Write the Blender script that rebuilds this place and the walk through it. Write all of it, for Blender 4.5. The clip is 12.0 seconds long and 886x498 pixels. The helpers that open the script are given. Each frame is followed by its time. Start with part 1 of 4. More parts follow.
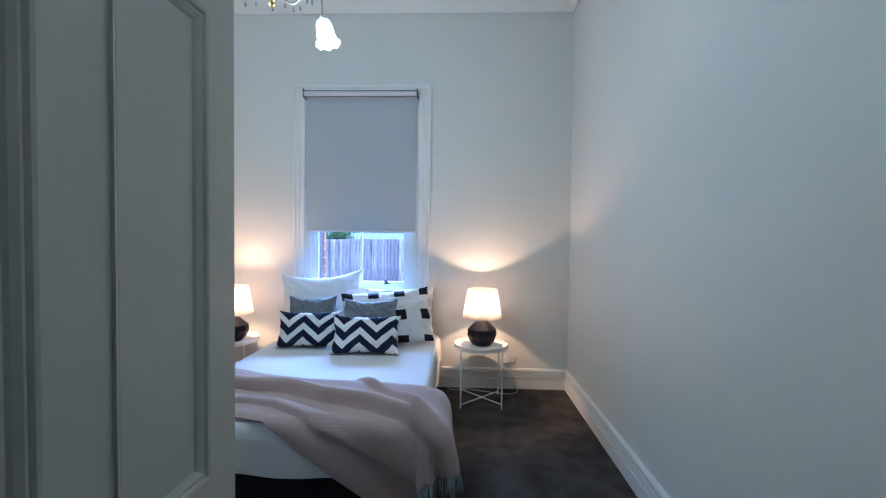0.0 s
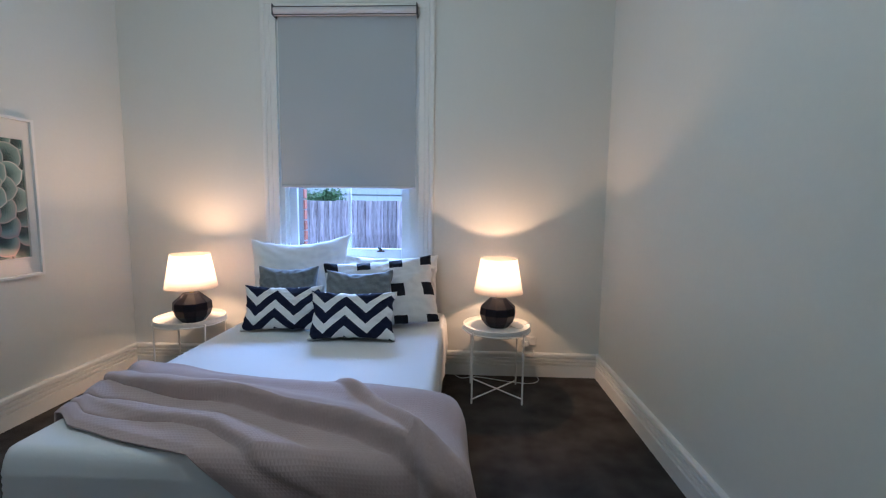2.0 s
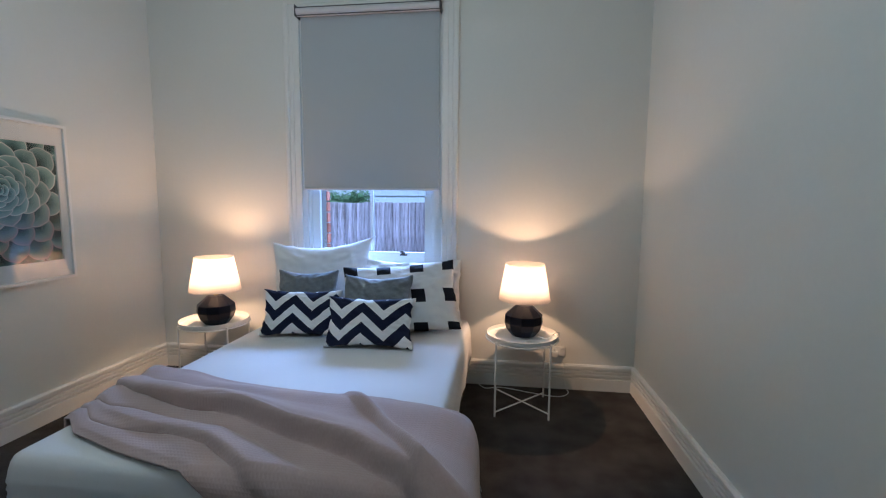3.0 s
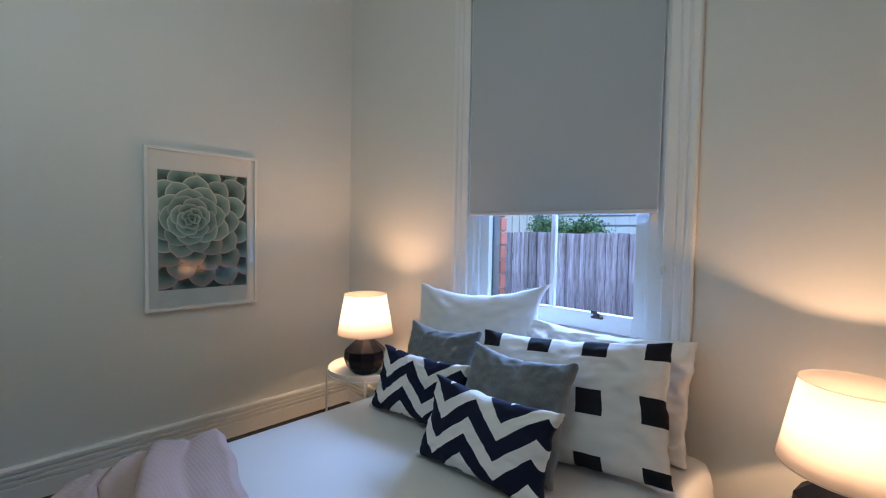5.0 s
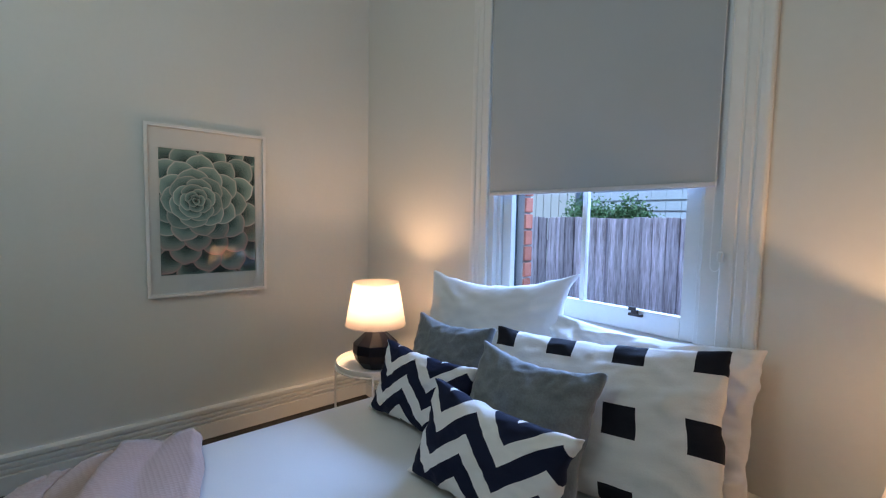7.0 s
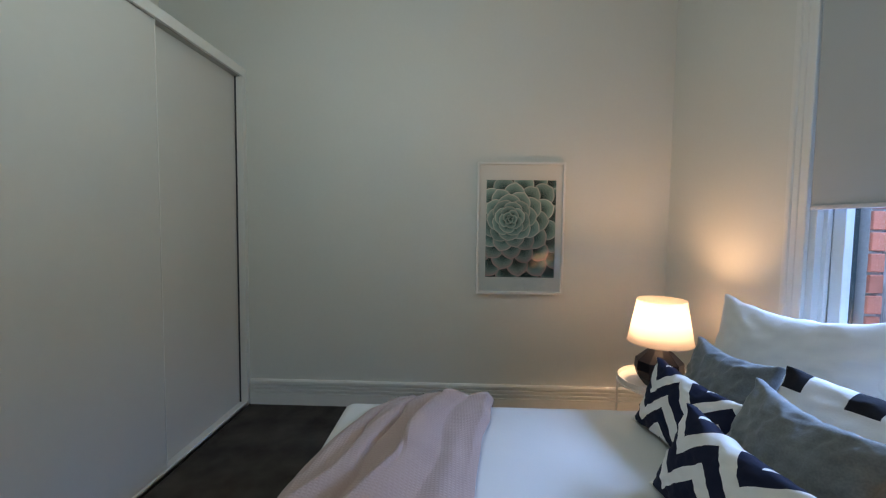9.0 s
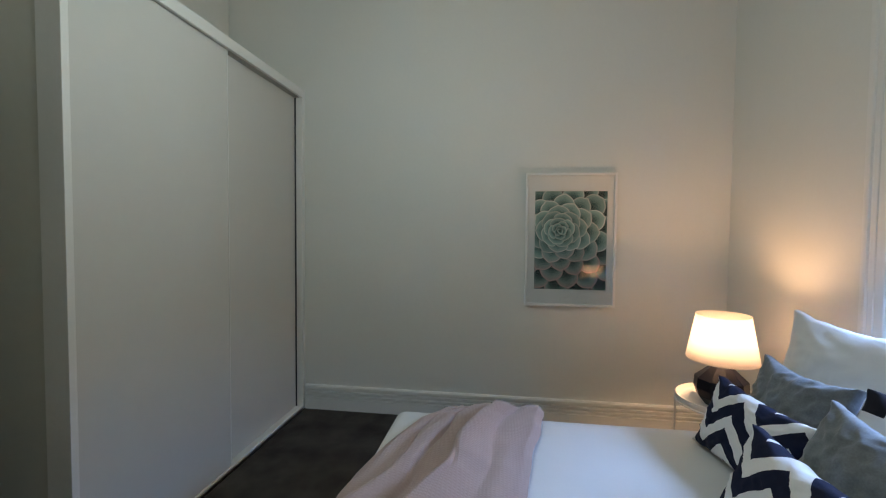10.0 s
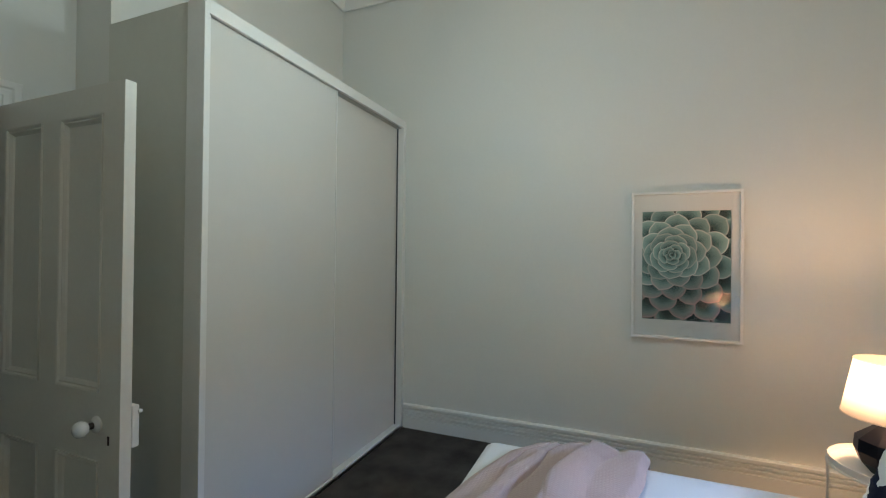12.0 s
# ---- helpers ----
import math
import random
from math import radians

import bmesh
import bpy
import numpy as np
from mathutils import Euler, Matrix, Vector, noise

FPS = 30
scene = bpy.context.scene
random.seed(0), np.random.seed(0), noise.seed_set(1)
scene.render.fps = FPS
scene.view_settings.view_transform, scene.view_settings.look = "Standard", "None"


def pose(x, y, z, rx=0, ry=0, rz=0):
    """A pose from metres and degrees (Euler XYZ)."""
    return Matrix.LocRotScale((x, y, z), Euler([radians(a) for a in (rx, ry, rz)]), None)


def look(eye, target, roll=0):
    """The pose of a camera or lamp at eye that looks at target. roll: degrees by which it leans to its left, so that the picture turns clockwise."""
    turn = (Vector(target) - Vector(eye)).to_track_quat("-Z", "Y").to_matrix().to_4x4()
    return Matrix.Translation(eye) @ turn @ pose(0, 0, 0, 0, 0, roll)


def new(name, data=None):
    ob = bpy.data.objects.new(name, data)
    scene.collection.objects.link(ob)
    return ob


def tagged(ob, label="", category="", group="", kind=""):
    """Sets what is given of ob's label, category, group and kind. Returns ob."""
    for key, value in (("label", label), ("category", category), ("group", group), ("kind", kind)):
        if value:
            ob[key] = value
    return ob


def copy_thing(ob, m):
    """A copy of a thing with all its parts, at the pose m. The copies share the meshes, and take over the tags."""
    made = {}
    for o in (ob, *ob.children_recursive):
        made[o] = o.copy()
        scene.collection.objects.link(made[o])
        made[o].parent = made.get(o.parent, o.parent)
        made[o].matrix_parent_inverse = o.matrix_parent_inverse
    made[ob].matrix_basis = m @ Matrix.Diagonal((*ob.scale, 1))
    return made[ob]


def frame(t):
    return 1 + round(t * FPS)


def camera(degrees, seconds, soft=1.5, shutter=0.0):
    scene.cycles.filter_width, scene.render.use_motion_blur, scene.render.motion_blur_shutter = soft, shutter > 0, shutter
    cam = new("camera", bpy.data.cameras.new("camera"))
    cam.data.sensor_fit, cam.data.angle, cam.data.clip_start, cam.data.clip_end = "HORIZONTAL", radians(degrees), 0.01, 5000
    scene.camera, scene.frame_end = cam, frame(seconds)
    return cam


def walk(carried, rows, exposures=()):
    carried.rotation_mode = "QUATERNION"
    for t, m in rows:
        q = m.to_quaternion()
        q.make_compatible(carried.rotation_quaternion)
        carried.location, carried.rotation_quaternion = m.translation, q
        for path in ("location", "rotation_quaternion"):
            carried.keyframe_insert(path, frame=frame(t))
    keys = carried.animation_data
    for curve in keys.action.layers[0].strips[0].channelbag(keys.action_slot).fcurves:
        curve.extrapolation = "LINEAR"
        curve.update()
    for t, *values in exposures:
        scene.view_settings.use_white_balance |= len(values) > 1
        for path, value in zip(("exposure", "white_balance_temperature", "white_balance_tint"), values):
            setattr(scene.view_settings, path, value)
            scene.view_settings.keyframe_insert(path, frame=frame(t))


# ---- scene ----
cam = camera(91.7, 12.0, soft=1.15)
PATH = [
    (0, (0.143, 0.101, 1.45), (0.066, 2.098, 1.388), 0.7),
    (0.1, (0.125, 0.263, 1.442), (0.093, 2.262, 1.383), 0.7),
    (0.2, (0.096, 0.498, 1.422), (0.071, 2.494, 1.312), 0.7),
    (0.3, (0.072, 0.686, 1.401), (0.04, 2.679, 1.243), 0.5),
    (0.5, (0.063, 0.717, 1.375), (0.034, 2.711, 1.218), 0.7),
    (1, (0.05, 0.765, 1.368), (0.015, 2.756, 1.189), 0.6),
    (1.5, (0.055, 0.8, 1.36), (0.006, 2.789, 1.163), 0.5),
    (2, (0.077, 0.843, 1.357), (-0.005, 2.831, 1.151), 0.7),
    (2.5, (0.109, 0.892, 1.357), (-0.026, 2.877, 1.146), 0.6),
    (2.7, (0.12, 0.911, 1.364), (-0.04, 2.893, 1.15), 0.6),
    (4.3, (0.465, 1.779, 1.383), (-0.686, 3.414, 1.333), 0.8),
    (4.5, (0.483, 1.938, 1.408), (-0.812, 3.461, 1.345), 0.9),
    (5, (0.34, 2.247, 1.381), (-1.053, 3.68, 1.299), 1),
    (5.5, (0.301, 2.311, 1.369), (-1.11, 3.726, 1.282), 1),
    (6, (0.271, 2.387, 1.358), (-1.174, 3.767, 1.258), 1),
    (6.5, (0.236, 2.417, 1.352), (-1.226, 3.778, 1.237), 0.8),
    (6.7, (0.238, 2.461, 1.347), (-1.247, 3.795, 1.224), 0.9),
    (8.3, (0.447, 2.816, 1.361), (-1.389, 3.585, 1.166), 0.8),
    (8.5, (0.512, 2.794, 1.369), (-1.393, 3.374, 1.18), 0.7),
    (8.7, (0.555, 2.776, 1.376), (-1.416, 3.085, 1.217), 0.78),
    (9, (0.574, 2.674, 1.403), (-1.421, 2.608, 1.278), 0.7),
    (9.5, (0.595, 2.675, 1.397), (-1.396, 2.506, 1.3), 0.6),
    (10, (0.613, 2.655, 1.411), (-1.366, 2.378, 1.333), 0.5),
    (10.5, (0.609, 2.662, 1.426), (-1.352, 2.271, 1.367), 0.6),
    (11, (0.606, 2.68, 1.428), (-1.325, 2.159, 1.396), 0.5),
    (11.5, (0.608, 2.69, 1.422), (-1.292, 2.065, 1.42), 0.5),
    (12, (0.573, 2.718, 1.429), (-1.282, 1.972, 1.445), 0.6),
]
EXPOSURES = [(0.0, 0.70, 5150, 3), (0.4, 0.40, 5400, 3), (2.5, 0.24, 5550, 3), (4.5, -0.03, 5950, 2), (6.5, -0.04, 6100, 2), (8.5, -0.07, 6200, 0), (9.5, -0.01, 6550, 1), (11.0, 0.21, 6500, 0), (12.0, 0.44, 6450, -1)]
walk(cam, [(t, look(eye, target, roll)) for t, eye, target, roll in PATH], EXPOSURES)

# ---- world and light ----
world = bpy.data.worlds.new("dusk_sky")
scene.world = world
world.use_nodes = True
wn = world.node_tree.nodes
sky = wn.new("ShaderNodeTexSky")
sky.sky_type = "NISHITA"
sky.sun_disc = False
sky.sun_elevation = radians(63)
sky.sun_rotation = radians(200)
wn["Background"].inputs["Strength"].default_value = 0.15
world.node_tree.links.new(sky.outputs[0], wn["Background"].inputs["Color"])


def lamp_light(name, kind, place, energy, colour, size=0.03):
    data = bpy.data.lights.new(name, kind)
    data.energy, data.color = energy, colour
    if kind == "POINT":
        data.shadow_soft_size = size
    ob = new(name, data)
    ob.matrix_world = Matrix.Translation(place)
    return ob


sun = bpy.data.lights.new("overcast_sun", "SUN")
sun.energy, sun.angle, sun.color = 5.0, radians(10), (0.52, 0.69, 1.0)
new("overcast_sun", sun).matrix_world = look((0, 0, 10), (1.0, 5.0, 0))

# area lamp added outside the sash, in place of blue sky light on the bed
daylight = lamp_light("window_daylight", "AREA", (0, 0, 0), 37, (0.34, 0.51, 1.0))
daylight.data.shape, daylight.data.size, daylight.data.size_y = "RECTANGLE", 1.2, 0.7
daylight.data.spread = radians(90)
daylight.matrix_world = look((-0.81, 4.85, 1.86), (-0.76, 3.4, 0.60))
LAMP_R, LAMP_L = (0.350, 3.875), (-1.862, 3.828)
WARM = (1.0, 0.55, 0.30)
for (lx, ly), watts, soft_size in ((LAMP_R, 12.0, 0.014), (LAMP_L, 17.0, 0.045)):
    lamp_light("table_lamp_bulb", "POINT", (lx, ly, 0.895), watts, WARM, soft_size)
CHAND = (-0.778, 2.18, 2.540)
ARM = Vector((math.cos(radians(18)), math.sin(radians(18)), 0))
# the second, raised arm and its lit bulb are added, out of view
ARMS = ((1, 0.235, 0.0), (-1, 0.27, 0.11))
for s, reach, rise in ARMS:
    lamp_light("chandelier_bulb", "POINT", (CHAND[0] + s * reach * ARM.x, CHAND[1] + s * reach * ARM.y, 2.41 + rise), 8.6, (0.83, 0.97, 1.0), 0.06)


# ---- materials ----
def material(name, colour, rough=0.5, metal=0.0, var=0.05, big=2.5, fine=90.0, bump=0.0, bump_scale=300.0, spec=0.5, tint=None, random_value=0.0, grain=None):
    m = bpy.data.materials.new(name)
    m.use_nodes = True
    n, l = m.node_tree.nodes, m.node_tree.links
    b = n["Principled BSDF"]
    b.inputs["Roughness"].default_value = rough
    b.inputs["Metallic"].default_value = metal
    b.inputs["Specular IOR Level"].default_value = spec
    co = n.new("ShaderNodeTexCoord")
    a = n.new("ShaderNodeTexNoise")
    a.inputs["Scale"].default_value, a.inputs["Detail"].default_value = big, 4
    c = n.new("ShaderNodeTexNoise")
    c.inputs["Scale"].default_value, c.inputs["Detail"].default_value = fine, 3
    where = co.outputs["Object"]
    if grain:
        mp = n.new("ShaderNodeMapping")
        mp.inputs["Scale"].default_value = grain
        l.new(where, mp.inputs["Vector"])
        where = mp.outputs[0]
    for t in (a, c):
        l.new(where, t.inputs["Vector"])
    mix = n.new("ShaderNodeMath")
    mix.operation = "MULTIPLY_ADD"
    mix.inputs[1].default_value = 0.6
    half = n.new("ShaderNodeMath")
    half.operation = "MULTIPLY"
    half.inputs[1].default_value = 0.4
    l.new(c.outputs["Fac"], half.inputs[0])
    l.new(a.outputs["Fac"], mix.inputs[0])
    l.new(half.outputs[0], mix.inputs[2])
    ramp = n.new("ShaderNodeValToRGB")
    other = tint or colour
    ramp.color_ramp.elements[0].position, ramp.color_ramp.elements[1].position = 0.3, 0.7
    ramp.color_ramp.elements[0].color = (*[max(0, v * (1 - var)) for v in other], 1)
    ramp.color_ramp.elements[1].color = (*[min(1, v * (1 + var)) for v in colour], 1)
    l.new(mix.outputs[0], ramp.inputs[0])
    out = ramp.outputs[0]
    if random_value:
        info = n.new("ShaderNodeObjectInfo")
        hsv = n.new("ShaderNodeHueSaturation")
        rng = n.new("ShaderNodeMapRange")
        rng.inputs["To Min"].default_value, rng.inputs["To Max"].default_value = 1 - random_value, 1 + random_value
        l.new(info.outputs["Random"], rng.inputs["Value"])
        l.new(rng.outputs[0], hsv.inputs["Value"])
        l.new(out, hsv.inputs["Color"])
        out = hsv.outputs[0]
    l.new(out, b.inputs["Base Color"])
    if bump:
        t = n.new("ShaderNodeTexNoise")
        t.inputs["Scale"].default_value, t.inputs["Detail"].default_value = bump_scale, 3
        l.new(where, t.inputs["Vector"])
        bp = n.new("ShaderNodeBump")
        bp.inputs["Strength"].default_value, bp.inputs["Distance"].default_value = bump, 0.004
        l.new(t.outputs["Fac"], bp.inputs["Height"])
        l.new(bp.outputs[0], b.inputs["Normal"])
    return m


def node(m, kind, **ins):
    t = m.node_tree.nodes.new(kind)
    for key, value in ins.items():
        t.inputs[key].default_value = value
    return t


def math_node(m, op, a, b=None):
    t = m.node_tree.nodes.new("ShaderNodeMath")
    t.operation = op
    for i, v in enumerate((a, b)):
        if v is None:
            continue
        if isinstance(v, (int, float)):
            t.inputs[i].default_value = v
        else:
            m.node_tree.links.new(v, t.inputs[i])
    return t.outputs[0]


WALL = material("wall_paint", (0.71, 0.71, 0.675), 0.55, var=0.02, big=1.2, fine=40, bump=0.06, bump_scale=160)
CEIL = material("ceiling_paint", (0.80, 0.80, 0.78), 0.7, var=0.02)
TRIM = material("gloss_white_trim", (0.76, 0.755, 0.73), 0.42, var=0.03, big=4, fine=60, bump=0.03, bump_scale=120)
DOORP = material("door_paint", (0.65, 0.635, 0.585), 0.34, var=0.04, big=3, fine=50, bump=0.05, bump_scale=90)
ROBE = material("wardrobe_laminate", (0.62, 0.605, 0.575), 0.3, var=0.015, big=1.5, fine=30)
# the wardrobe's white with the side panel's greenish shade put into the colour
ROBE_SHADED = material("wardrobe_side_shaded", (0.62, 0.62, 0.56), 0.5, var=0.03, big=1.5, fine=30)
GREY_ALU = material("grey_metal_strip", (0.42, 0.41, 0.39), 0.4, metal=0.3, var=0.05)
CARPET = material("charcoal_carpet", (0.074, 0.065, 0.060), 0.98, var=0.40, big=5.5, fine=260, bump=0.9, bump_scale=700, spec=0.1, tint=(0.043, 0.038, 0.035))
SHEET = material("white_cotton", (0.70, 0.70, 0.71), 0.8, var=0.02, big=5, fine=150, bump=0.12, bump_scale=28, spec=0.2)
PILLOW = material("white_pillowcase", (0.79, 0.79, 0.79), 0.8, var=0.02, big=6, fine=150, bump=0.10, bump_scale=22, spec=0.2)
BASE_BLACK = material("black_bed_fabric", (0.012, 0.012, 0.016), 0.9, var=0.2, fine=300, bump=0.2, spec=0.2)
GREY_VELVET = material("grey_velvet", (0.155, 0.168, 0.178), 0.75, var=0.32, big=11, fine=160, bump=0.25, bump_scale=60, spec=0.25)
GREY_VELVET.node_tree.nodes["Principled BSDF"].inputs["Sheen Weight"].default_value = 0.35
FRINGE = material("blue_grey_yarn", (0.30, 0.33, 0.36), 0.95, var=0.2, fine=200)
BLIND = material("grey_blind_fabric", (0.445, 0.475, 0.50), 0.8, var=0.03, big=1.5, fine=350, bump=0.08, bump_scale=600, spec=0.2)
BLIND_LIGHT = material("white_blind_tube", (0.62, 0.60, 0.62), 0.5, var=0.02)
DARK_EDGE = material("dark_grey_plastic_and_gap", (0.06, 0.06, 0.07), 0.5, var=0.1)
WHITE_METAL = material("white_powder_coat", (0.80, 0.79, 0.77), 0.38, var=0.02, big=6)
CERAMIC = material("navy_black_ceramic", (0.007, 0.008, 0.014), 0.34, var=0.2, big=8, fine=60, spec=0.17)
BRASS = material("aged_brass", (0.55, 0.38, 0.14), 0.28, metal=1.0, var=0.15, big=20)
BRONZE = material("dark_bronze", (0.05, 0.04, 0.035), 0.4, metal=0.7, var=0.2, big=20)
PORCELAIN = material("white_porcelain", (0.78, 0.77, 0.74), 0.15, var=0.02, spec=0.6)
PLASTIC = material("white_plastic", (0.78, 0.78, 0.76), 0.35, var=0.02)
FRAME_W = material("white_picture_frame", (0.80, 0.79, 0.77), 0.4, var=0.02)
MAT_W = material("white_picture_mount", (0.88, 0.855, 0.825), 0.85, var=0.015)
BRICK = material("red_brick", (0.42, 0.13, 0.075), 0.9, var=0.25, big=14, fine=120, bump=0.5, bump_scale=120, random_value=0.2)
MORTAR = material("grey_mortar", (0.36, 0.33, 0.30), 0.95, var=0.15, bump=0.4)
POST = material("slate_blue_post_paint", (0.17, 0.22, 0.29), 0.7, var=0.1)
DARK_STRIP = material("dark_green_grey", (0.05, 0.065, 0.065), 0.6, var=0.15)
PALING = material("weathered_grey_timber", (0.58, 0.53, 0.66), 0.9, var=0.6, big=26, fine=110, bump=0.4, bump_scale=60, tint=(0.27, 0.18, 0.17), random_value=0.34, grain=(1, 1, 0.09))
BOARD = material("grey_weatherboard_paint", (0.66, 0.72, 0.80), 0.7, var=0.1, big=3, fine=40, random_value=0.06)
CREAM = material("white_wall_sheet", (0.82, 0.81, 0.80), 0.7, var=0.06)
LEAF = material("bush_leaf_green", (0.22, 0.38, 0.19), 0.6, var=0.35, big=12, fine=60, tint=(0.10, 0.21, 0.09))
BARK = material("bush_stem", (0.10, 0.07, 0.045), 0.9, var=0.2)
GROUND = material("dry_ground", (0.16, 0.14, 0.11), 0.95, var=0.3, big=2, fine=40, bump=0.5, bump_scale=40)
ROOF = material("roof_iron", (0.24, 0.25, 0.27), 0.6, var=0.1)


def wave(m, source, axis, scale):
    """sin of a UV axis, as a socket."""
    s = m.node_tree.nodes.new("ShaderNodeSeparateXYZ")
    m.node_tree.links.new(source, s.inputs[0])
    return math_node(m, "SINE", math_node(m, "MULTIPLY", s.outputs[axis], scale))


def throw_material():
    m = material("dusty_pink_waffle_knit", (0.44, 0.33, 0.31), 0.95, var=0.09, big=5, fine=120, spec=0.15)
    co = m.node_tree.nodes.new("ShaderNodeTexCoord")
    a, b = wave(m, co.outputs["UV"], 0, 6.283 / 0.0125), wave(m, co.outputs["UV"], 1, 6.283 / 0.0125)
    height = math_node(m, "MAXIMUM", a, b)
    bp = node(m, "ShaderNodeBump", Strength=0.18, Distance=0.0025)
    m.node_tree.links.new(height, bp.inputs["Height"])
    p = m.node_tree.nodes["Principled BSDF"]
    m.node_tree.links.new(bp.outputs[0], p.inputs["Normal"])
    p.inputs["Sheen Weight"].default_value = 0.3
    return m


def two_colour(name, dark, light, pattern, rough=0.85):
    """A woven cloth in two colours; pattern(m, u, v) gives 1 where it is dark."""
    m = material(name, light, rough, var=0.03, big=8, fine=200, bump=0.18, bump_scale=240, spec=0.2)
    l = m.node_tree.links
    co = m.node_tree.nodes.new("ShaderNodeTexCoord")
    s = m.node_tree.nodes.new("ShaderNodeSeparateXYZ")
    l.new(co.outputs["UV"], s.inputs[0])
    p = m.node_tree.nodes["Principled BSDF"]
    base = p.inputs["Base Color"].links[0].from_socket
    mix = m.node_tree.nodes.new("ShaderNodeMix")
    mix.data_type = "RGBA"
    l.new(pattern(m, s.outputs[0], s.outputs[1]), mix.inputs["Factor"])
    l.new(base, mix.inputs["A"])
    mix.inputs["B"].default_value = (*dark, 1)
    l.new(mix.outputs["Result"], p.inputs["Base Color"])
    return m


def chevron(m, u, v):
    # zigzag: two and a bit bands, two points across; v from the top
    x = math_node(m, "MULTIPLY", math_node(m, "SUBTRACT", u, 0.43), 1.96)
    tri = math_node(m, "PINGPONG", x, 0.5)
    down = math_node(m, "SUBTRACT", math_node(m, "SUBTRACT", 1.0, v), math_node(m, "MULTIPLY", tri, 0.78))
    phase = math_node(m, "FRACT", math_node(m, "ADD", math_node(m, "DIVIDE", math_node(m, "SUBTRACT", down, 0.082), 0.44), 4.0))
    return math_node(m, "LESS_THAN", phase, 0.54)


def checks(m, u, v):
    cu = math_node(m, "PINGPONG", math_node(m, "SUBTRACT", u, 0.065), 0.148)
    cv = math_node(m, "PINGPONG", math_node(m, "SUBTRACT", v, 0.0), 0.235)
    return math_node(m, "MULTIPLY", math_node(m, "LESS_THAN", cu, 0.062), math_node(m, "LESS_THAN", cv, 0.095))


THROW = throw_material()
CHEVRON = two_colour("navy_chevron_weave", (0.010, 0.013, 0.034), (0.78, 0.77, 0.75), chevron)
CHECKS = two_colour("black_square_print_cotton", (0.012, 0.012, 0.018), (0.71, 0.70, 0.69), checks)


def shade_material(name, colour, through_colour, amount):
    m = bpy.data.materials.new(name)
    m.use_nodes = True
    n, l = m.node_tree.nodes, m.node_tree.links
    n.remove(n["Principled BSDF"])
    d = n.new("ShaderNodeBsdfDiffuse")
    d.inputs["Color"].default_value = (*colour, 1)
    t = n.new("ShaderNodeBsdfTranslucent")
    weave = n.new("ShaderNodeTexNoise")
    weave.inputs["Scale"].default_value = 180
    ramp = n.new("ShaderNodeValToRGB")
    ramp.color_ramp.elements[0].color = (*[v * 0.93 for v in through_colour], 1)
    ramp.color_ramp.elements[1].color = (*through_colour, 1)
    co = n.new("ShaderNodeTexCoord")
    l.new(co.outputs["Object"], weave.inputs["Vector"])
    l.new(weave.outputs["Fac"], ramp.inputs[0])
    l.new(ramp.outputs[0], t.inputs["Color"])
    mix = n.new("ShaderNodeMixShader")
    mix.inputs[0].default_value = amount
    l.new(d.outputs[0], mix.inputs[1])
    l.new(t.outputs[0], mix.inputs[2])
    # the open weave lets a little light straight through
    gap = n.new("ShaderNodeBsdfTransparent")
    weave_mix = n.new("ShaderNodeMixShader")
    weave_mix.inputs[0].default_value = 0.07
    l.new(mix.outputs[0], weave_mix.inputs[1])
    l.new(gap.outputs[0], weave_mix.inputs[2])
    l.new(weave_mix.outputs[0], n["Material Output"].inputs["Surface"])
    return m


SHADE = shade_material("cream_lampshade_fabric", (0.78, 0.74, 0.68), (0.78, 0.745, 0.745), 0.86)


def emitter(name, colour, strength):
    m = bpy.data.materials.new(name)
    m.use_nodes = True
    b = m.node_tree.nodes["Principled BSDF"]
    b.inputs["Base Color"].default_value = (0.9, 0.9, 0.9, 1)
    b.inputs["Emission Color"].default_value = (*colour, 1)
    b.inputs["Emission Strength"].default_value = strength
    return m


BULB = emitter("lit_bulb_warm", (1.0, 0.72, 0.42), 6)
OPAL = emitter("lit_opal_glass", (0.84, 0.95, 1.0), 3.2)


def glass_material(name, gloss=0.02, tint=(1, 1, 1), ior=1.5):
    m = bpy.data.materials.new(name)
    m.use_nodes = True
    n, l = m.node_tree.nodes, m.node_tree.links
    n.remove(n["Principled BSDF"])
    t = n.new("ShaderNodeBsdfTransparent")
    t.inputs["Color"].default_value = (*tint, 1)
    g = n.new("ShaderNodeBsdfGlossy")
    g.inputs["Roughness"].default_value = gloss
    f = n.new("ShaderNodeFresnel")
    f.inputs["IOR"].default_value = ior
    mix = n.new("ShaderNodeMixShader")
    l.new(f.outputs[0], mix.inputs[0])
    l.new(t.outputs[0], mix.inputs[1])
    l.new(g.outputs[0], mix.inputs[2])
    l.new(mix.outputs[0], n["Material Output"].inputs["Surface"])
    return m


GLASS = glass_material("window_glass", 0.01, (0.95, 0.97, 0.97))
CLEAR = glass_material("picture_glass", 0.004, ior=1.85)
CRYSTAL = glass_material("crystal_drop", 0.02, (0.8, 0.85, 0.9))


# ---- mesh helpers ----
def link(name, bm, mat, parent=None, smooth=False):
    bm.normal_update()
    me = bpy.data.meshes.new(name)
    bm.to_mesh(me)
    bm.free()
    for m in mat if isinstance(mat, (list, tuple)) else (mat,):
        me.materials.append(m)
    if smooth:
        me.polygons.foreach_set("use_smooth", [True] * len(me.polygons))
        if smooth is not True:
            me.set_sharp_from_angle(angle=radians(smooth))
    ob = new(name, me)
    if parent:
        ob.parent = parent
    return ob


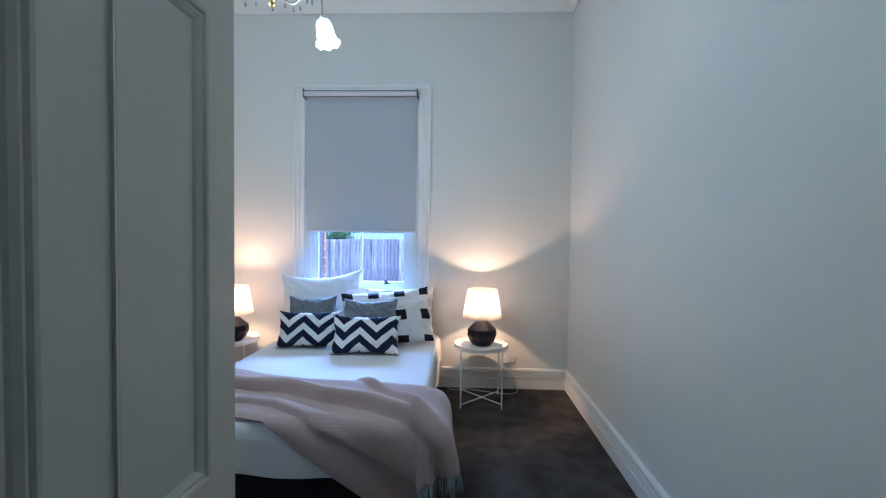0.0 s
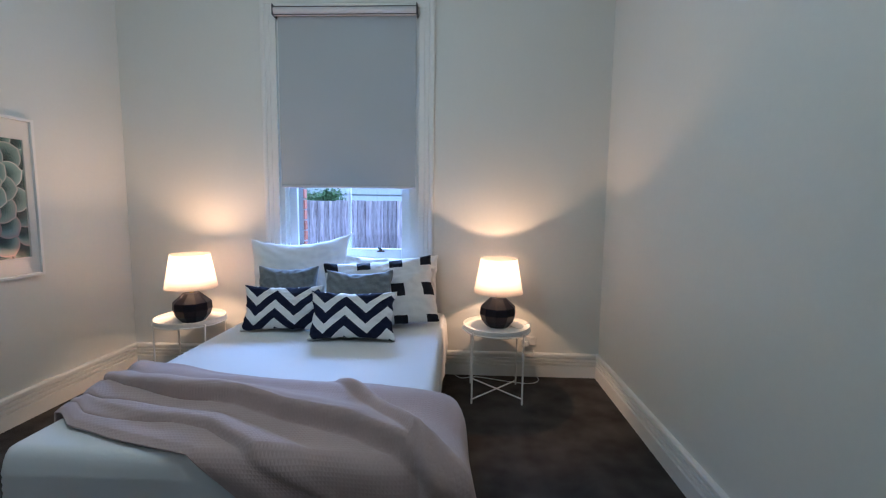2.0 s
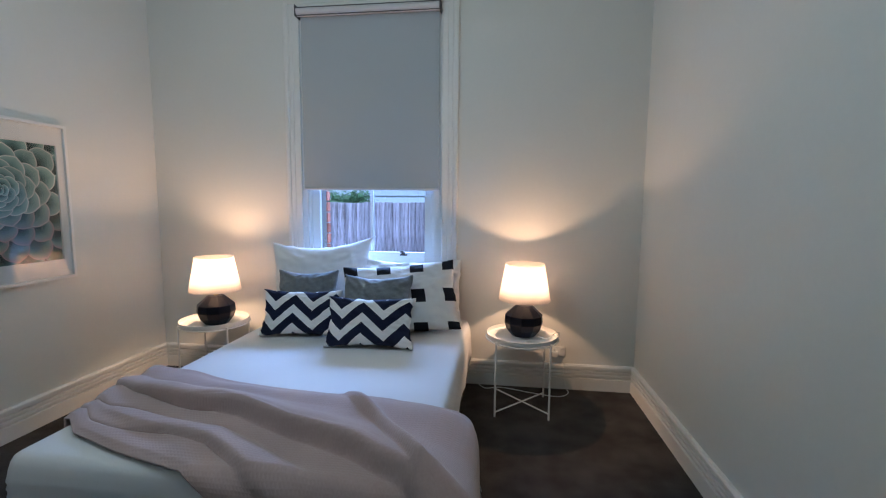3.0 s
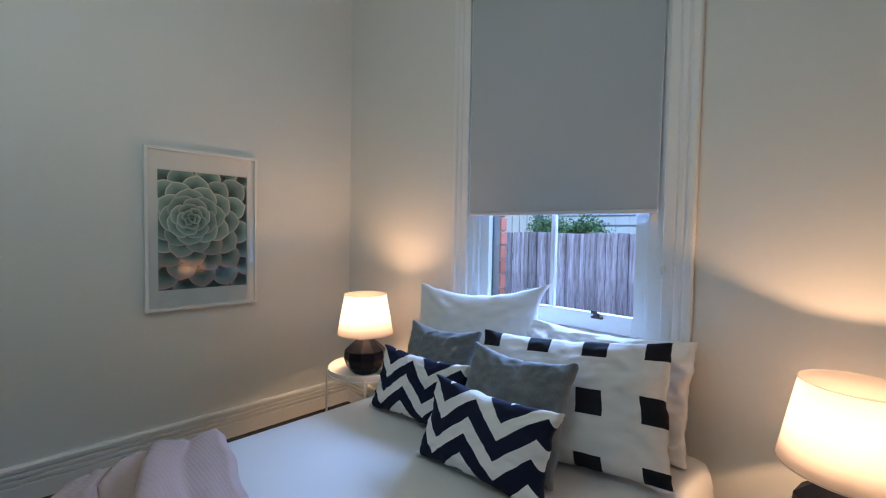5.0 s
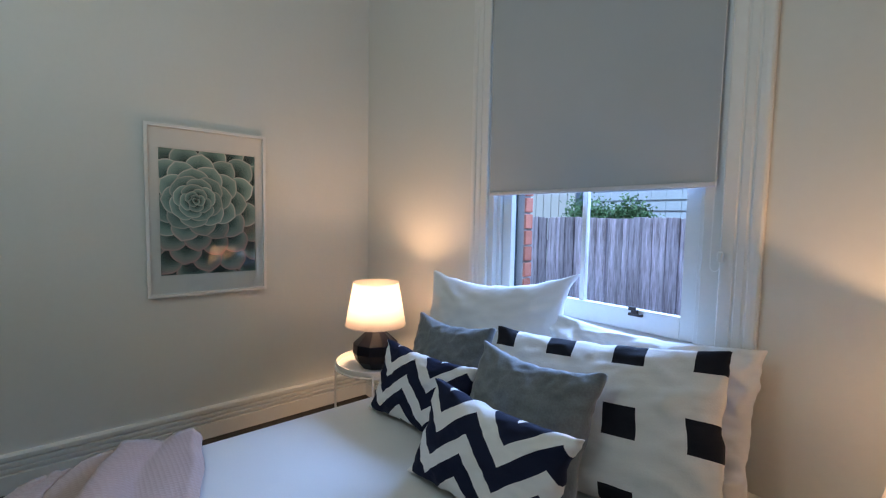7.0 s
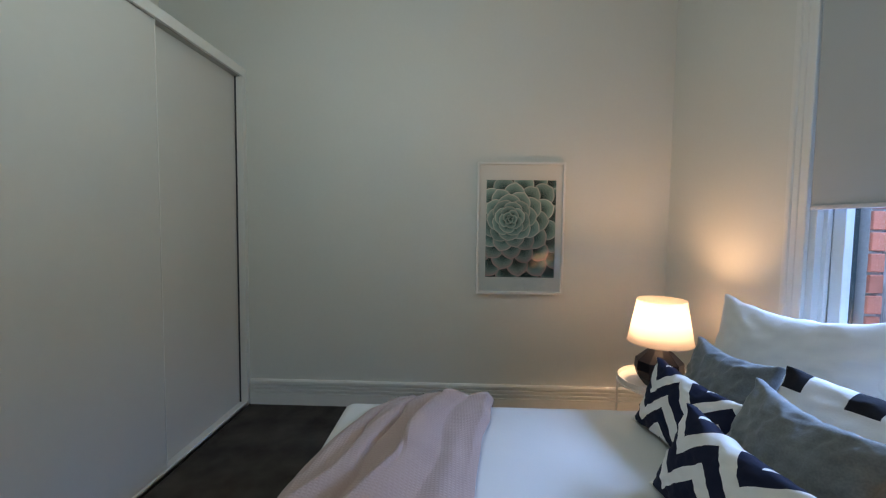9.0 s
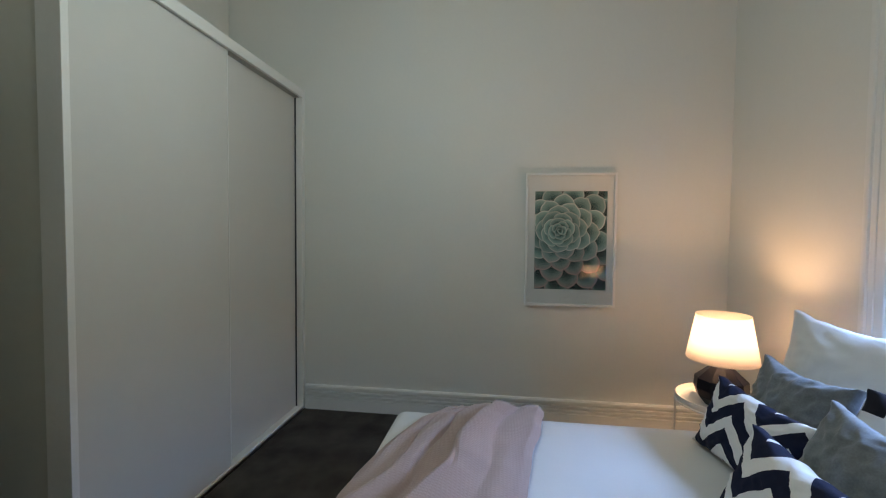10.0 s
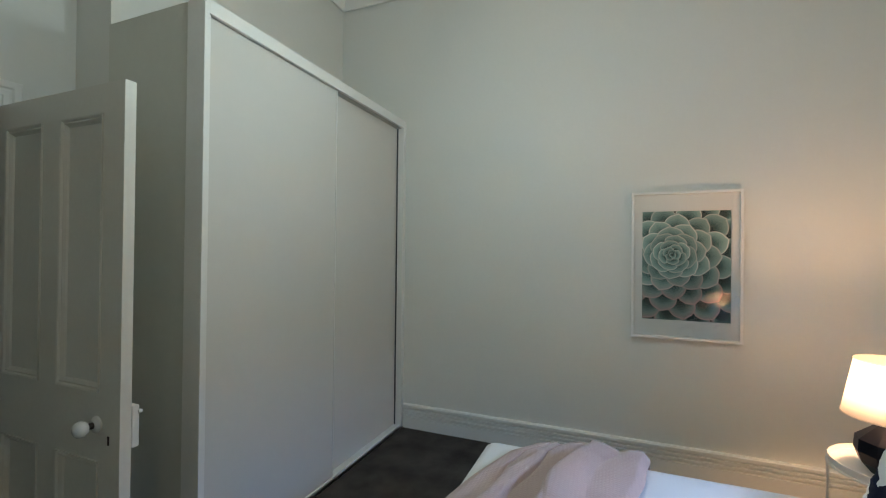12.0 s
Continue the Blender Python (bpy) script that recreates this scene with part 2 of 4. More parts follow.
def part(name, bm, mat, parent, label="", smooth=False):
    ob = link(name, bm, mat, parent, smooth)
    return tagged(ob, label) if label else ob


def thing(name, place, label, category, group="", kind="", turn=0.0):
    ob = new(name)
    ob.matrix_basis = pose(*place, 0, 0, turn)
    ob.empty_display_size = 0.1
    return tagged(ob, label, category, group, kind)


def box(bm, x0, x1, y0, y1, z0, z1, bevel=0.0, segments=2):
    made = bmesh.ops.create_cube(bm, size=1)["verts"]
    for v in made:
        v.co = Vector((x0 + (v.co.x + 0.5) * (x1 - x0), y0 + (v.co.y + 0.5) * (y1 - y0), z0 + (v.co.z + 0.5) * (z1 - z0)))
    if bevel:
        edges = {e for v in made for e in v.link_edges}
        bmesh.ops.bevel(bm, geom=list(edges), offset=bevel, segments=segments, affect="EDGES", profile=0.5)
    return bm


def boxes(*rows, bevel=0.0):
    bm = bmesh.new()
    for r in rows:
        one = bmesh.new()
        box(one, *r, bevel=bevel)
        me = bpy.data.meshes.new("tmp")
        one.to_mesh(me)
        one.free()
        bm.from_mesh(me)
        bpy.data.meshes.remove(me)
    return bm


def sheet(*corners):
    bm = bmesh.new()
    bm.faces.new([bm.verts.new(c) for c in corners])
    return bm


def lathe(profile, steps=32, close=False):
    """Turns (radius, z) pairs round the z axis."""
    bm = bmesh.new()
    rings = []
    for r, z in profile:
        rings.append([bm.verts.new((r * math.cos(2 * math.pi * k / steps), r * math.sin(2 * math.pi * k / steps), z)) for k in range(steps)])
    for a, b in zip(rings, rings[1:]):
        for k in range(steps):
            bm.faces.new((a[k], a[(k + 1) % steps], b[(k + 1) % steps], b[k]))
    if close:
        bm.faces.new(rings[0][::-1])
        bm.faces.new(rings[-1])
    return bm


def tube(bm, points, radius, sides=8):
    """A round bar along points, with closed ends."""
    pts = [Vector(p) for p in points]
    rings = []
    for i, p in enumerate(pts):
        d = (pts[min(i + 1, len(pts) - 1)] - pts[max(i - 1, 0)]).normalized()
        side = d.cross(Vector((0, 0, 1)))
        if side.length < 0.01:
            side = Vector((1, 0, 0))
        side.normalize()
        up = side.cross(d)
        rings.append([bm.verts.new(p + radius * (math.cos(2 * math.pi * k / sides) * side + math.sin(2 * math.pi * k / sides) * up)) for k in range(sides)])
    for a, b in zip(rings, rings[1:]):
        for k in range(sides):
            bm.faces.new((a[k], a[(k + 1) % sides], b[(k + 1) % sides], b[k]))
    bm.faces.new(rings[0][::-1])
    bm.faces.new(rings[-1])
    return bm


def curve_points(points, steps=8):
    """A smooth line through points (Catmull-Rom)."""
    p = [Vector(q) for q in points]
    p = [2 * p[0] - p[1], *p, 2 * p[-1] - p[-2]]
    out = []
    for i in range(1, len(p) - 2):
        for k in range(steps):
            t = k / steps
            out.append(0.5 * (2 * p[i] + (p[i + 1] - p[i - 1]) * t + (2 * p[i - 1] - 5 * p[i] + 4 * p[i + 1] - p[i + 2]) * t * t + (3 * p[i] - p[i - 1] - 3 * p[i + 1] + p[i + 2]) * t ** 3))
    return out + [p[-2]]


def moulding(profile, a, b, out, up=(0, 0, 1), mitre_a=0.0, mitre_b=0.0):
    """A straight moulding from a to b; profile pairs are (out from the wall, along up); the mitres slide each end by that times out or up."""
    a, b, out, up = Vector(a), Vector(b), Vector(out), Vector(up)
    d = (b - a).normalized()
    bm = bmesh.new()
    ends = []
    for p, m in ((a, mitre_a), (b, mitre_b)):
        ends.append([bm.verts.new(p + out * o + up * h + d * (m * (o if up.z else h))) for o, h in profile])
    n = len(profile)
    for k in range(n):
        bm.faces.new((ends[0][k], ends[0][(k + 1) % n], ends[1][(k + 1) % n], ends[1][k]))
    bm.faces.new(ends[0][::-1])
    bm.faces.new(ends[1])
    bmesh.ops.recalc_face_normals(bm, faces=bm.faces)
    return bm


def structure(name, bm, mat, label, category="", smooth=False):
    return tagged(link(name, bm, mat, None, smooth), label, category or name.split("_")[0], kind="structure")


# ---- the room's shell ----
XL, XR, YN, YS, YD, CEILING = -2.60, 1.18, 4.20, 0.47, 0.20, 3.66
NIB = -0.73
OX0, OX1, OZ0, OZ1 = -1.36, -0.245, 0.90, 2.77
DX0, DX1, DTOP = -0.399, 0.47, 2.05
HALL = -1.6
structure("floor", boxes((XL - 0.2, XR + 0.2, HALL - 0.1, YN + 0.1, -0.1, 0)), CARPET, "dark charcoal brown cut pile carpet", "carpet")
structure("ceiling", boxes((XL - 0.2, XR + 0.2, HALL - 0.1, YN + 0.2, CEILING, CEILING + 0.12)), CEIL, "plain white plaster ceiling", "ceiling")
structure("wall_west", boxes((XL - 0.2, XL, 0.0, YN + 0.2, 0, CEILING)), WALL, "off-white painted plaster wall", "wall")
structure("wall_east", boxes((XR, XR + 0.2, HALL, YN + 0.2, 0, CEILING)), WALL, "off-white painted plaster wall", "wall")
structure("wall_north", boxes((XL, OX0, YN, YN + 0.09, 0, CEILING), (OX1, XR, YN, YN + 0.09, 0, CEILING), (OX0, OX1, YN, YN + 0.09, 0, OZ0), (OX0, OX1, YN, YN + 0.09, OZ1, CEILING)), WALL, "off-white painted plaster wall round the window", "wall")
structure("wall_south", boxes((XL, NIB, 0.0, YS, 0, CEILING), (NIB, DX0 - 0.02, 0.0, YD, 0, CEILING), (DX1 + 0.02, XR, 0.0, YD, 0, CEILING), (DX0 - 0.02, DX1 + 0.02, 0.0, YD, DTOP + 0.02, CEILING)), WALL, "off-white painted plaster wall with the doorway", "wall")
structure("wall_hall_end", boxes((XL, XR, HALL - 0.15, HALL, 0, CEILING)), WALL, "plain off-white hallway wall", "wall")
structure("wall_hall_side", boxes((-1.3, -1.15, HALL, 0.0, 0, CEILING)), WALL, "plain off-white hallway wall", "wall")

BASE_PROFILE = [(0, 0), (0.024, 0), (0.024, 0.090), (0.009, 0.093), (0.009, 0.102), (0.023, 0.105), (0.023, 0.119), (0.009, 0.122), (0.009, 0.131), (0.023, 0.134), (0.023, 0.148), (0.009, 0.151), (0.009, 0.160), (0.024, 0.163), (0.024, 0.182), (0.016, 0.192), (0, 0.193)]
BASE_LABEL = "white painted timber skirting board with ribbed moulding"


def baseboard(a, b, out, ma=0.0, mb=0.0):
    structure("baseboard", moulding(BASE_PROFILE, a, b, out, mitre_a=ma, mitre_b=mb), TRIM, BASE_LABEL, "skirting board")


baseboard((XL, YN, 0), (XR, YN, 0), (0, -1, 0), 1, -1)
baseboard((XR, YN, 0), (XR, YD, 0), (-1, 0, 0), 1, -1)
baseboard((XL, 1.112, 0), (XL, YN, 0), (1, 0, 0), 0, -1)
baseboard((XR, YD, 0), (DX1 + 0.14, YD, 0), (0, 1, 0), 1, 0)

CORNICE = [(0, 0), (0.012, 0), (0.014, -0.012), (0.03, -0.012), (0.036, 0.01), (0.05, 0.045), (0.075, 0.072), (0.105, 0.088), (0.112, 0.10), (0.13, 0.102), (0.13, 0.118), (0, 0.118)]


def cornice(a, b, out, ma, mb):
    structure("trim_cornice", moulding(CORNICE, a, b, out, mitre_a=ma, mitre_b=mb), CEIL, "white plaster cornice with a hollow curve", "cornice", smooth=40)


ZC = CEILING - 0.118
cornice((XL, YN, ZC), (XR, YN, ZC), (0, -1, 0), 1, -1)
cornice((XR, YN, ZC), (XR, YD, ZC), (-1, 0, 0), 1, -1)
cornice((XL, YS, ZC), (XL, YN, ZC), (1, 0, 0), 1, -1)
cornice((NIB, YS, ZC), (XL, YS, ZC), (0, 1, 0), -1, -1)
cornice((NIB, YD, ZC), (NIB, YS, ZC), (1, 0, 0), 1, 1)
cornice((XR, YD, ZC), (NIB, YD, ZC), (0, 1, 0), 1, -1)

ARCH = [(0, 0), (0.014, 0), (0.017, 0.004), (0.018, 0.040), (0.015, 0.043), (0.015, 0.048), (0.019, 0.052), (0.021, 0.072), (0.018, 0.077), (0.018, 0.082), (0.024, 0.088), (0.026, 0.100), (0.026, 0.112), (0.022, 0.118), (0, 0.118)]


def architrave(x0, x1, z0, z1, y, out, label):
    """Two uprights and a head round an opening; the moulding's inner edge lies on the opening."""
    top = structure("trim", moulding(ARCH, (x0, y, z1), (x1, y, z1), (0, out, 0), (0, 0, 1)), TRIM, label, "architrave")
    me = top.data
    for v in me.vertices:  # mitred corners
        h = v.co.z - z1
        v.co.x += -h if v.co.x < (x0 + x1) / 2 else h
    for x, side in ((x0, -1), (x1, 1)):
        up = moulding(ARCH, (x, y, z0), (x, y, z1), (0, out, 0), (side, 0, 0))
        for v in up.verts:
            if v.co.z > (z0 + z1) / 2:
                v.co.z += abs(v.co.x - x)
        structure("trim", up, TRIM, label, "architrave")


architrave(OX0 + 0.012, OX1 - 0.012, OZ0 - 0.02, OZ1 - 0.012, YN, -1, "white moulded timber architrave round the window")
architrave(DX0, DX1, 0.0, DTOP, YD, 1, "white moulded timber architrave round the doorway")
architrave(DX0, DX1, 0.0, DTOP, 0.0, -1, "white moulded timber architrave round the doorway")
structure("door_frame", boxes((DX0 - 0.02, DX0, 0.0, YD, 0, DTOP), (DX1, DX1 + 0.02, 0.0, YD, 0, DTOP), (DX0 - 0.02, DX1 + 0.02, 0.0, YD, DTOP, DTOP + 0.02)), TRIM, "white painted timber door frame", "door frame")

# ---- the window ----
SX0, SX1 = -1.292, -0.340
win = tagged(new("window_1"), "white double-hung sash window half covered by a blind", "window", kind="structure")
part("window_frame", boxes((OX0, SX0 - 0.022, YN + 0.002, YN + 0.13, OZ0, OZ1), (SX1 + 0.022, OX1, YN + 0.002, YN + 0.13, OZ0, OZ1), (SX0 - 0.022, SX1 + 0.022, YN + 0.002, YN + 0.13, OZ1 - 0.05, OZ1),
     (SX0 - 0.022, SX0, YN + 0.030, YN + 0.050, OZ0, OZ1 - 0.05), (SX1, SX1 + 0.022, YN + 0.030, YN + 0.050, OZ0, OZ1 - 0.05), (SX0 - 0.022, SX0, YN + 0.094, YN + 0.13, OZ0, OZ1 - 0.05), (SX1, SX1 + 0.022, YN + 0.094, YN + 0.13, OZ0, OZ1 - 0.05), bevel=0.002), TRIM, win)
part("window_sill", boxes((OX0 - 0.10, OX1 + 0.10, YN - 0.055, YN + 0.20, OZ0 - 0.03, OZ0 + 0.006), bevel=0.008), TRIM, win)


def sash(name, z0, z1, y, rail):
    s = part(name, boxes((SX0 - 0.004, SX0 + 0.056, y, y + 0.036, z0, z1), (SX1 - 0.056, SX1 + 0.004, y, y + 0.036, z0, z1), (SX0 + 0.056, SX1 - 0.056, y, y + 0.036, z0, z0 + rail), (SX0 + 0.056, SX1 - 0.056, y, y + 0.036, z1 - 0.05, z1), bevel=0.003), TRIM, win)
    mid = (SX0 + SX1) / 2
    part("mullion", boxes((mid - 0.012, mid + 0.012, y + 0.004, y + 0.034, z0 + rail, z1 - 0.05), bevel=0.004), TRIM, s)
    for x0, x1 in ((SX0 + 0.056, mid - 0.012), (mid + 0.012, SX1 - 0.056)):
        p = part("pane", sheet((x0 - 0.004, y + 0.021, z0 + rail - 0.004), (x1 + 0.004, y + 0.021, z0 + rail - 0.004), (x1 + 0.004, y + 0.021, z1 - 0.046), (x0 - 0.004, y + 0.021, z1 - 0.046)), GLASS, s)
        p.visible_shadow = False
    return s


# narrow dark strip between the lower sash and the brick
part("outer_strip", boxes((SX0 + 0.001, SX0 + 0.034, YN + 0.112, YN + 0.131, OZ0 + 0.008, 1.81), bevel=0.002), DARK_STRIP, win, "dark green-grey strip outside the sash")
lower = sash("lower_sash", OZ0 + 0.012, 1.86, YN + 0.055, 0.085)
sash("upper_sash", 1.82, OZ1 - 0.052, YN + 0.093, 0.05)
latch_bm = boxes((-0.590, -0.532, YN + 0.040, YN + 0.056, 0.972, 0.984), (-0.575, -0.549, YN + 0.034, YN + 0.050, 0.980, 1.000), (-0.584, -0.556, YN + 0.028, YN + 0.042, 0.996, 1.012), bevel=0.003)
part("sash_lift", latch_bm, BRONZE, lower, "small dark bronze sash lift")

# roller blind
blind = thing("roller_blind", (0, 0, 0), "grey fabric roller blind pulled two thirds down", "blind")
BX0, BX1, BBOT = -1.328, -0.280, 1.478
fab = bmesh.new()
for i in range(25):
    for j in range(2):
        u = i / 24
        z = BBOT + 0.012 + (2.75 - BBOT) * u
        x = (BX0, BX1)[j]
        fab.verts.new((x, 4.186 - 0.002 * math.sin(3.1 * u), z))
fab.verts.ensure_lookup_table()
for i in range(24):
    fab.faces.new((fab.verts[2 * i], fab.verts[2 * i + 1], fab.verts[2 * i + 3], fab.verts[2 * i + 2]))
fo = part("fabric", fab, BLIND, blind)
sol = fo.modifiers.new("thickness", "SOLIDIFY")
sol.thickness = 0.0012
tube_bm = bmesh.new()
tube(tube_bm, [(BX0 - 0.01, 4.150, 2.772), (BX1 + 0.005, 4.150, 2.772)], 0.034, 24)
part("roller", tube_bm, BLIND_LIGHT, blind, "pale rolled fabric on the tube", smooth=40)
for x in (BX0 - 0.016, BX1 + 0.006):
    part("bracket", boxes((x, x + 0.008, 4.112, 4.200, 2.732, 2.812), bevel=0.003), DARK_EDGE, blind, "dark bracket at the end of the roller")
# two thin dark lines that outline the roller
edge = bmesh.new()
tube(edge, [(BX0 - 0.01, 4.118, 2.790), (BX1 + 0.005, 4.118, 2.790)], 0.003, 6)
tube(edge, [(BX0 - 0.01, 4.130, 2.740), (BX1 + 0.005, 4.130, 2.740)], 0.003, 6)
part("roller_outline", edge, DARK_EDGE, blind, "thin dark lines along the roller")
part("bottom_bar", boxes((BX0, BX1, 4.179, 4.193, BBOT - 0.004, BBOT + 0.014), bevel=0.004), BLIND_LIGHT, blind)
chain = bmesh.new()
for k in range(230):
    u = k / 229
    z = 2.72 - u * 1.51
    bmesh.ops.create_icosphere(chain, subdivisions=1, radius=0.0023, matrix=Matrix.Translation((-0.268 - 0.010 * u, 4.164, z)))
    if z > 1.25:
        bmesh.ops.create_icosphere(chain, subdivisions=1, radius=0.0019, matrix=Matrix.Translation((-0.258 + 0.008 * u, 4.164, z)))
for k in range(10):
    a = math.pi * (1 + k / 9)
    bmesh.ops.create_icosphere(chain, subdivisions=1, radius=0.0023, matrix=Matrix.Translation((-0.263 + 0.015 * math.cos(a), 4.164, 1.21 + 0.02 * math.sin(a))))
part("bead_chain", chain, PLASTIC, blind, "white bead chain")
part("chain_weight", boxes((-0.256, -0.241, 4.154, 4.174, 1.222, 1.257), bevel=0.004), PLASTIC, blind, "white plastic chain tensioner")

# ---- wardrobe ----
WX0, WX1, WY, WTOP = XL, -0.721, 1.106, 2.498
robe = thing("sliding_wardrobe", (0, 0, 0), "tall built-in wardrobe with two plain white sliding doors", "wardrobe")
part("side_panel", boxes((WX1 - 0.018, WX1 - 0.002, YS + 0.002, WY - 0.01, 0.0, WTOP), bevel=0.001), ROBE_SHADED, robe, "white painted side panel tinted olive as in shade")
part("front_jamb", boxes((WX1 - 0.022, WX1 + 0.002, WY - 0.10, WY + 0.004, 0, WTOP), (WX1 - 0.036, WX1 - 0.022, WY - 0.10, WY - 0.006, 0, WTOP - 0.055), bevel=0.002), TRIM, robe)
part("wall_jamb", boxes((WX0, WX0 + 0.045, WY - 0.10, WY - 0.002, 0, WTOP), bevel=0.002), TRIM, robe)
part("top_panel", boxes((WX0, WX1 - 0.018, YS + 0.002, WY - 0.02, WTOP - 0.02, WTOP - 0.002)), ROBE, robe)
part("head_fascia", boxes((WX0, WX1 - 0.022, WY - 0.020, WY + 0.002, WTOP - 0.060, WTOP + 0.002), bevel=0.002), TRIM, robe)
part("head_track", boxes((WX0 + 0.046, WX1 - 0.04, WY - 0.095, WY - 0.022, WTOP - 0.062, WTOP - 0.022)), GREY_ALU, robe)
part("floor_track", boxes((WX0 + 0.046, WX1 - 0.037, WY - 0.095, WY + 0.001, 0.0, 0.022), (WX0 + 0.046, WX1 - 0.037, WY - 0.012, WY + 0.001, 0.0, 0.034), bevel=0.002), TRIM, robe)
part("sliding_door", boxes((-1.675, WX1 - 0.038, WY - 0.040, WY - 0.022, 0.024, WTOP - 0.052), bevel=0.002), ROBE, robe)
part("sliding_door", boxes((WX0 + 0.048, -1.63, WY - 0.080, WY - 0.062, 0.024, WTOP - 0.052), bevel=0.002), ROBE, robe)
part("door_edge_strip", boxes((-1.682, -1.6755, WY - 0.043, WY - 0.020, 0.024, WTOP - 0.052)), TRIM, robe)
# added dark strip that draws the shade in the gap by the wall jamb
part("gap_shade_strip", boxes((WX0 + 0.0455, WX0 + 0.0475, WY - 0.062, WY - 0.050, 0.024, WTOP - 0.053)), DARK_EDGE, robe)

# ---- the open door ----
door = tagged(new("door_1"), "old four-panel white painted door standing open", "door", kind="structure")
DFX, DT, DY0, DY1, DZ0, DZ1 = -0.402, 0.038, 0.262, 1.122, 0.012, 2.025
STILE, MID, LOCK0, LOCK1, BOT, TOP = 0.115, 0.122, 0.67, 0.915, 0.24, 0.108
ym = (DY0 + DY1) / 2
frame_rows = [(DFX - DT, DFX, DY0, DY0 + STILE, DZ0, DZ1), (DFX - DT, DFX, DY1 - STILE, DY1, DZ0, DZ1), (DFX - DT, DFX, DY0 + STILE, DY1 - STILE, DZ0, DZ0 + BOT),
              (DFX - DT, DFX, DY0 + STILE, DY1 - STILE, LOCK0, LOCK1), (DFX - DT, DFX, DY0 + STILE, DY1 - STILE, DZ1 - TOP, DZ1),
              (DFX - DT, DFX, ym - MID / 2, ym + MID / 2, DZ0 + BOT, LOCK0), (DFX - DT, DFX, ym - MID / 2, ym + MID / 2, LOCK1, DZ1 - TOP)]
part("door_leaf", boxes(*frame_rows), DOORP, door)
for y0, y1 in ((DY0 + STILE, ym - MID / 2), (ym + MID / 2, DY1 - STILE)):
    for z0, z1 in ((DZ0 + BOT, LOCK0), (LOCK1, DZ1 - TOP)):
        part("door_panel", boxes((DFX - DT + 0.013, DFX - 0.013, y0 - 0.004, y1 + 0.004, z0 - 0.004, z1 + 0.004)), DOORP, door)
        prof = [(0, 0), (0.020, 0), (0.018, 0.006), (0.011, 0.010), (0.013, 0.016), (0.006, 0.024), (0, 0.028)]
        bead = bmesh.new()
        for face, out in ((DFX - 0.013, 1), (DFX - DT + 0.013, -1)):
            for a, b, up in (((face, y0, z0), (face, y0, z1), (0, 1, 0)), ((face, y1, z0), (face, y1, z1), (0, -1, 0)), ((face, y0, z0), (face, y1, z0), (0, 0, 1)), ((face, y0, z1), (face, y1, z1), (0, 0, -1))):
                one = moulding(prof, a, b, (out, 0, 0), up)
                me = bpy.data.meshes.new("tmp")
                one.to_mesh(me)
                one.free()
                bead.from_mesh(me)
                bpy.data.meshes.remove(me)
        part("panel_moulding", bead, DOORP, door)
KY, KZ = 0.996, 0.800
rose = lathe([(0.0005, 0.0), (0.030, 0.0), (0.030, 0.006), (0.022, 0.013), (0.010, 0.015), (0.0005, 0.015)], 24)
ob = part("door_handle_rose", rose, PORCELAIN, door, "white porcelain rose plate", smooth=40)
ob.matrix_basis = pose(DFX, KY, KZ, 0, 90, 0)
neck = lathe([(0.0005, 0.014), (0.012, 0.014), (0.012, 0.032), (0.0005, 0.032)], 20)
ob = part("knob_neck", neck, BRONZE, door, "dark metal neck", smooth=40)
ob.matrix_basis = pose(DFX, KY, KZ, 0, 90, 0)
knob = lathe([(0.0005, 0.030), (0.014, 0.031), (0.024, 0.038), (0.029, 0.050), (0.027, 0.062), (0.018, 0.071), (0.0005, 0.074)], 28)
ob = part("door_handle", knob, PORCELAIN, door, "round white porcelain knob", smooth=True)
ob.matrix_basis = pose(DFX, KY, KZ, 0, 90, 0)
part("keyhole_plate", boxes((DFX - 0.001, DFX + 0.002, 1.056, 1.066, 0.735, 0.767), bevel=0.0008), BRONZE, door, "dark keyhole")
lock = part("rim_lock", boxes((DFX - DT - 0.026, DFX - DT, DY1 - 0.125, DY1 + 0.004, 0.720, 0.870), bevel=0.004), TRIM, door, "white painted rim lock")
part("lock_snib", boxes((DFX - DT - 0.034, DFX - DT - 0.020, DY1 - 0.012, DY1 + 0.010, 0.840, 0.852), bevel=0.003), TRIM, lock)
kn2 = lathe([(0.0005, 0.0), (0.010, 0.0), (0.010, 0.02), (0.022, 0.026), (0.027, 0.040), (0.020, 0.056), (0.0005, 0.060)], 24)
ob = part("lock_knob", kn2, PORCELAIN, door, "round white porcelain knob", smooth=True)
ob.matrix_basis = pose(DFX - DT - 0.024, KY, KZ, 0, -90, 0)
for z in (0.22, 1.90):
    hb = bmesh.new()
    tube(hb, [(DFX - 0.004, DY0 - 0.006, z - 0.05), (DFX - 0.004, DY0 - 0.006, z + 0.05)], 0.006, 10)
    part("hinge", hb, TRIM, door)

# ---- bed ----
BL, BR, BF, BH, BTOP = -1.475, -0.030, 2.14, 4.140, 0.520
bed = thing("double_bed", (0, 0, 0), "double bed with white fitted cover on a black base", "bed")
part("base", boxes((BL + 0.03, BR - 0.02, BF + 0.03, BH - 0.02, 0.05, 0.285), bevel=0.012), BASE_BLACK, bed, "black fabric ensemble base")
for x in (BL + 0.12, BR - 0.12):
    for y in (BF + 0.14, BH - 0.14):
        leg = lathe([(0.022, 0.0), (0.026, 0.052)], 16, close=True)
        o = part("leg", leg, BASE_BLACK, bed)
        o.matrix_basis = Matrix.Translation((x, y, 0))


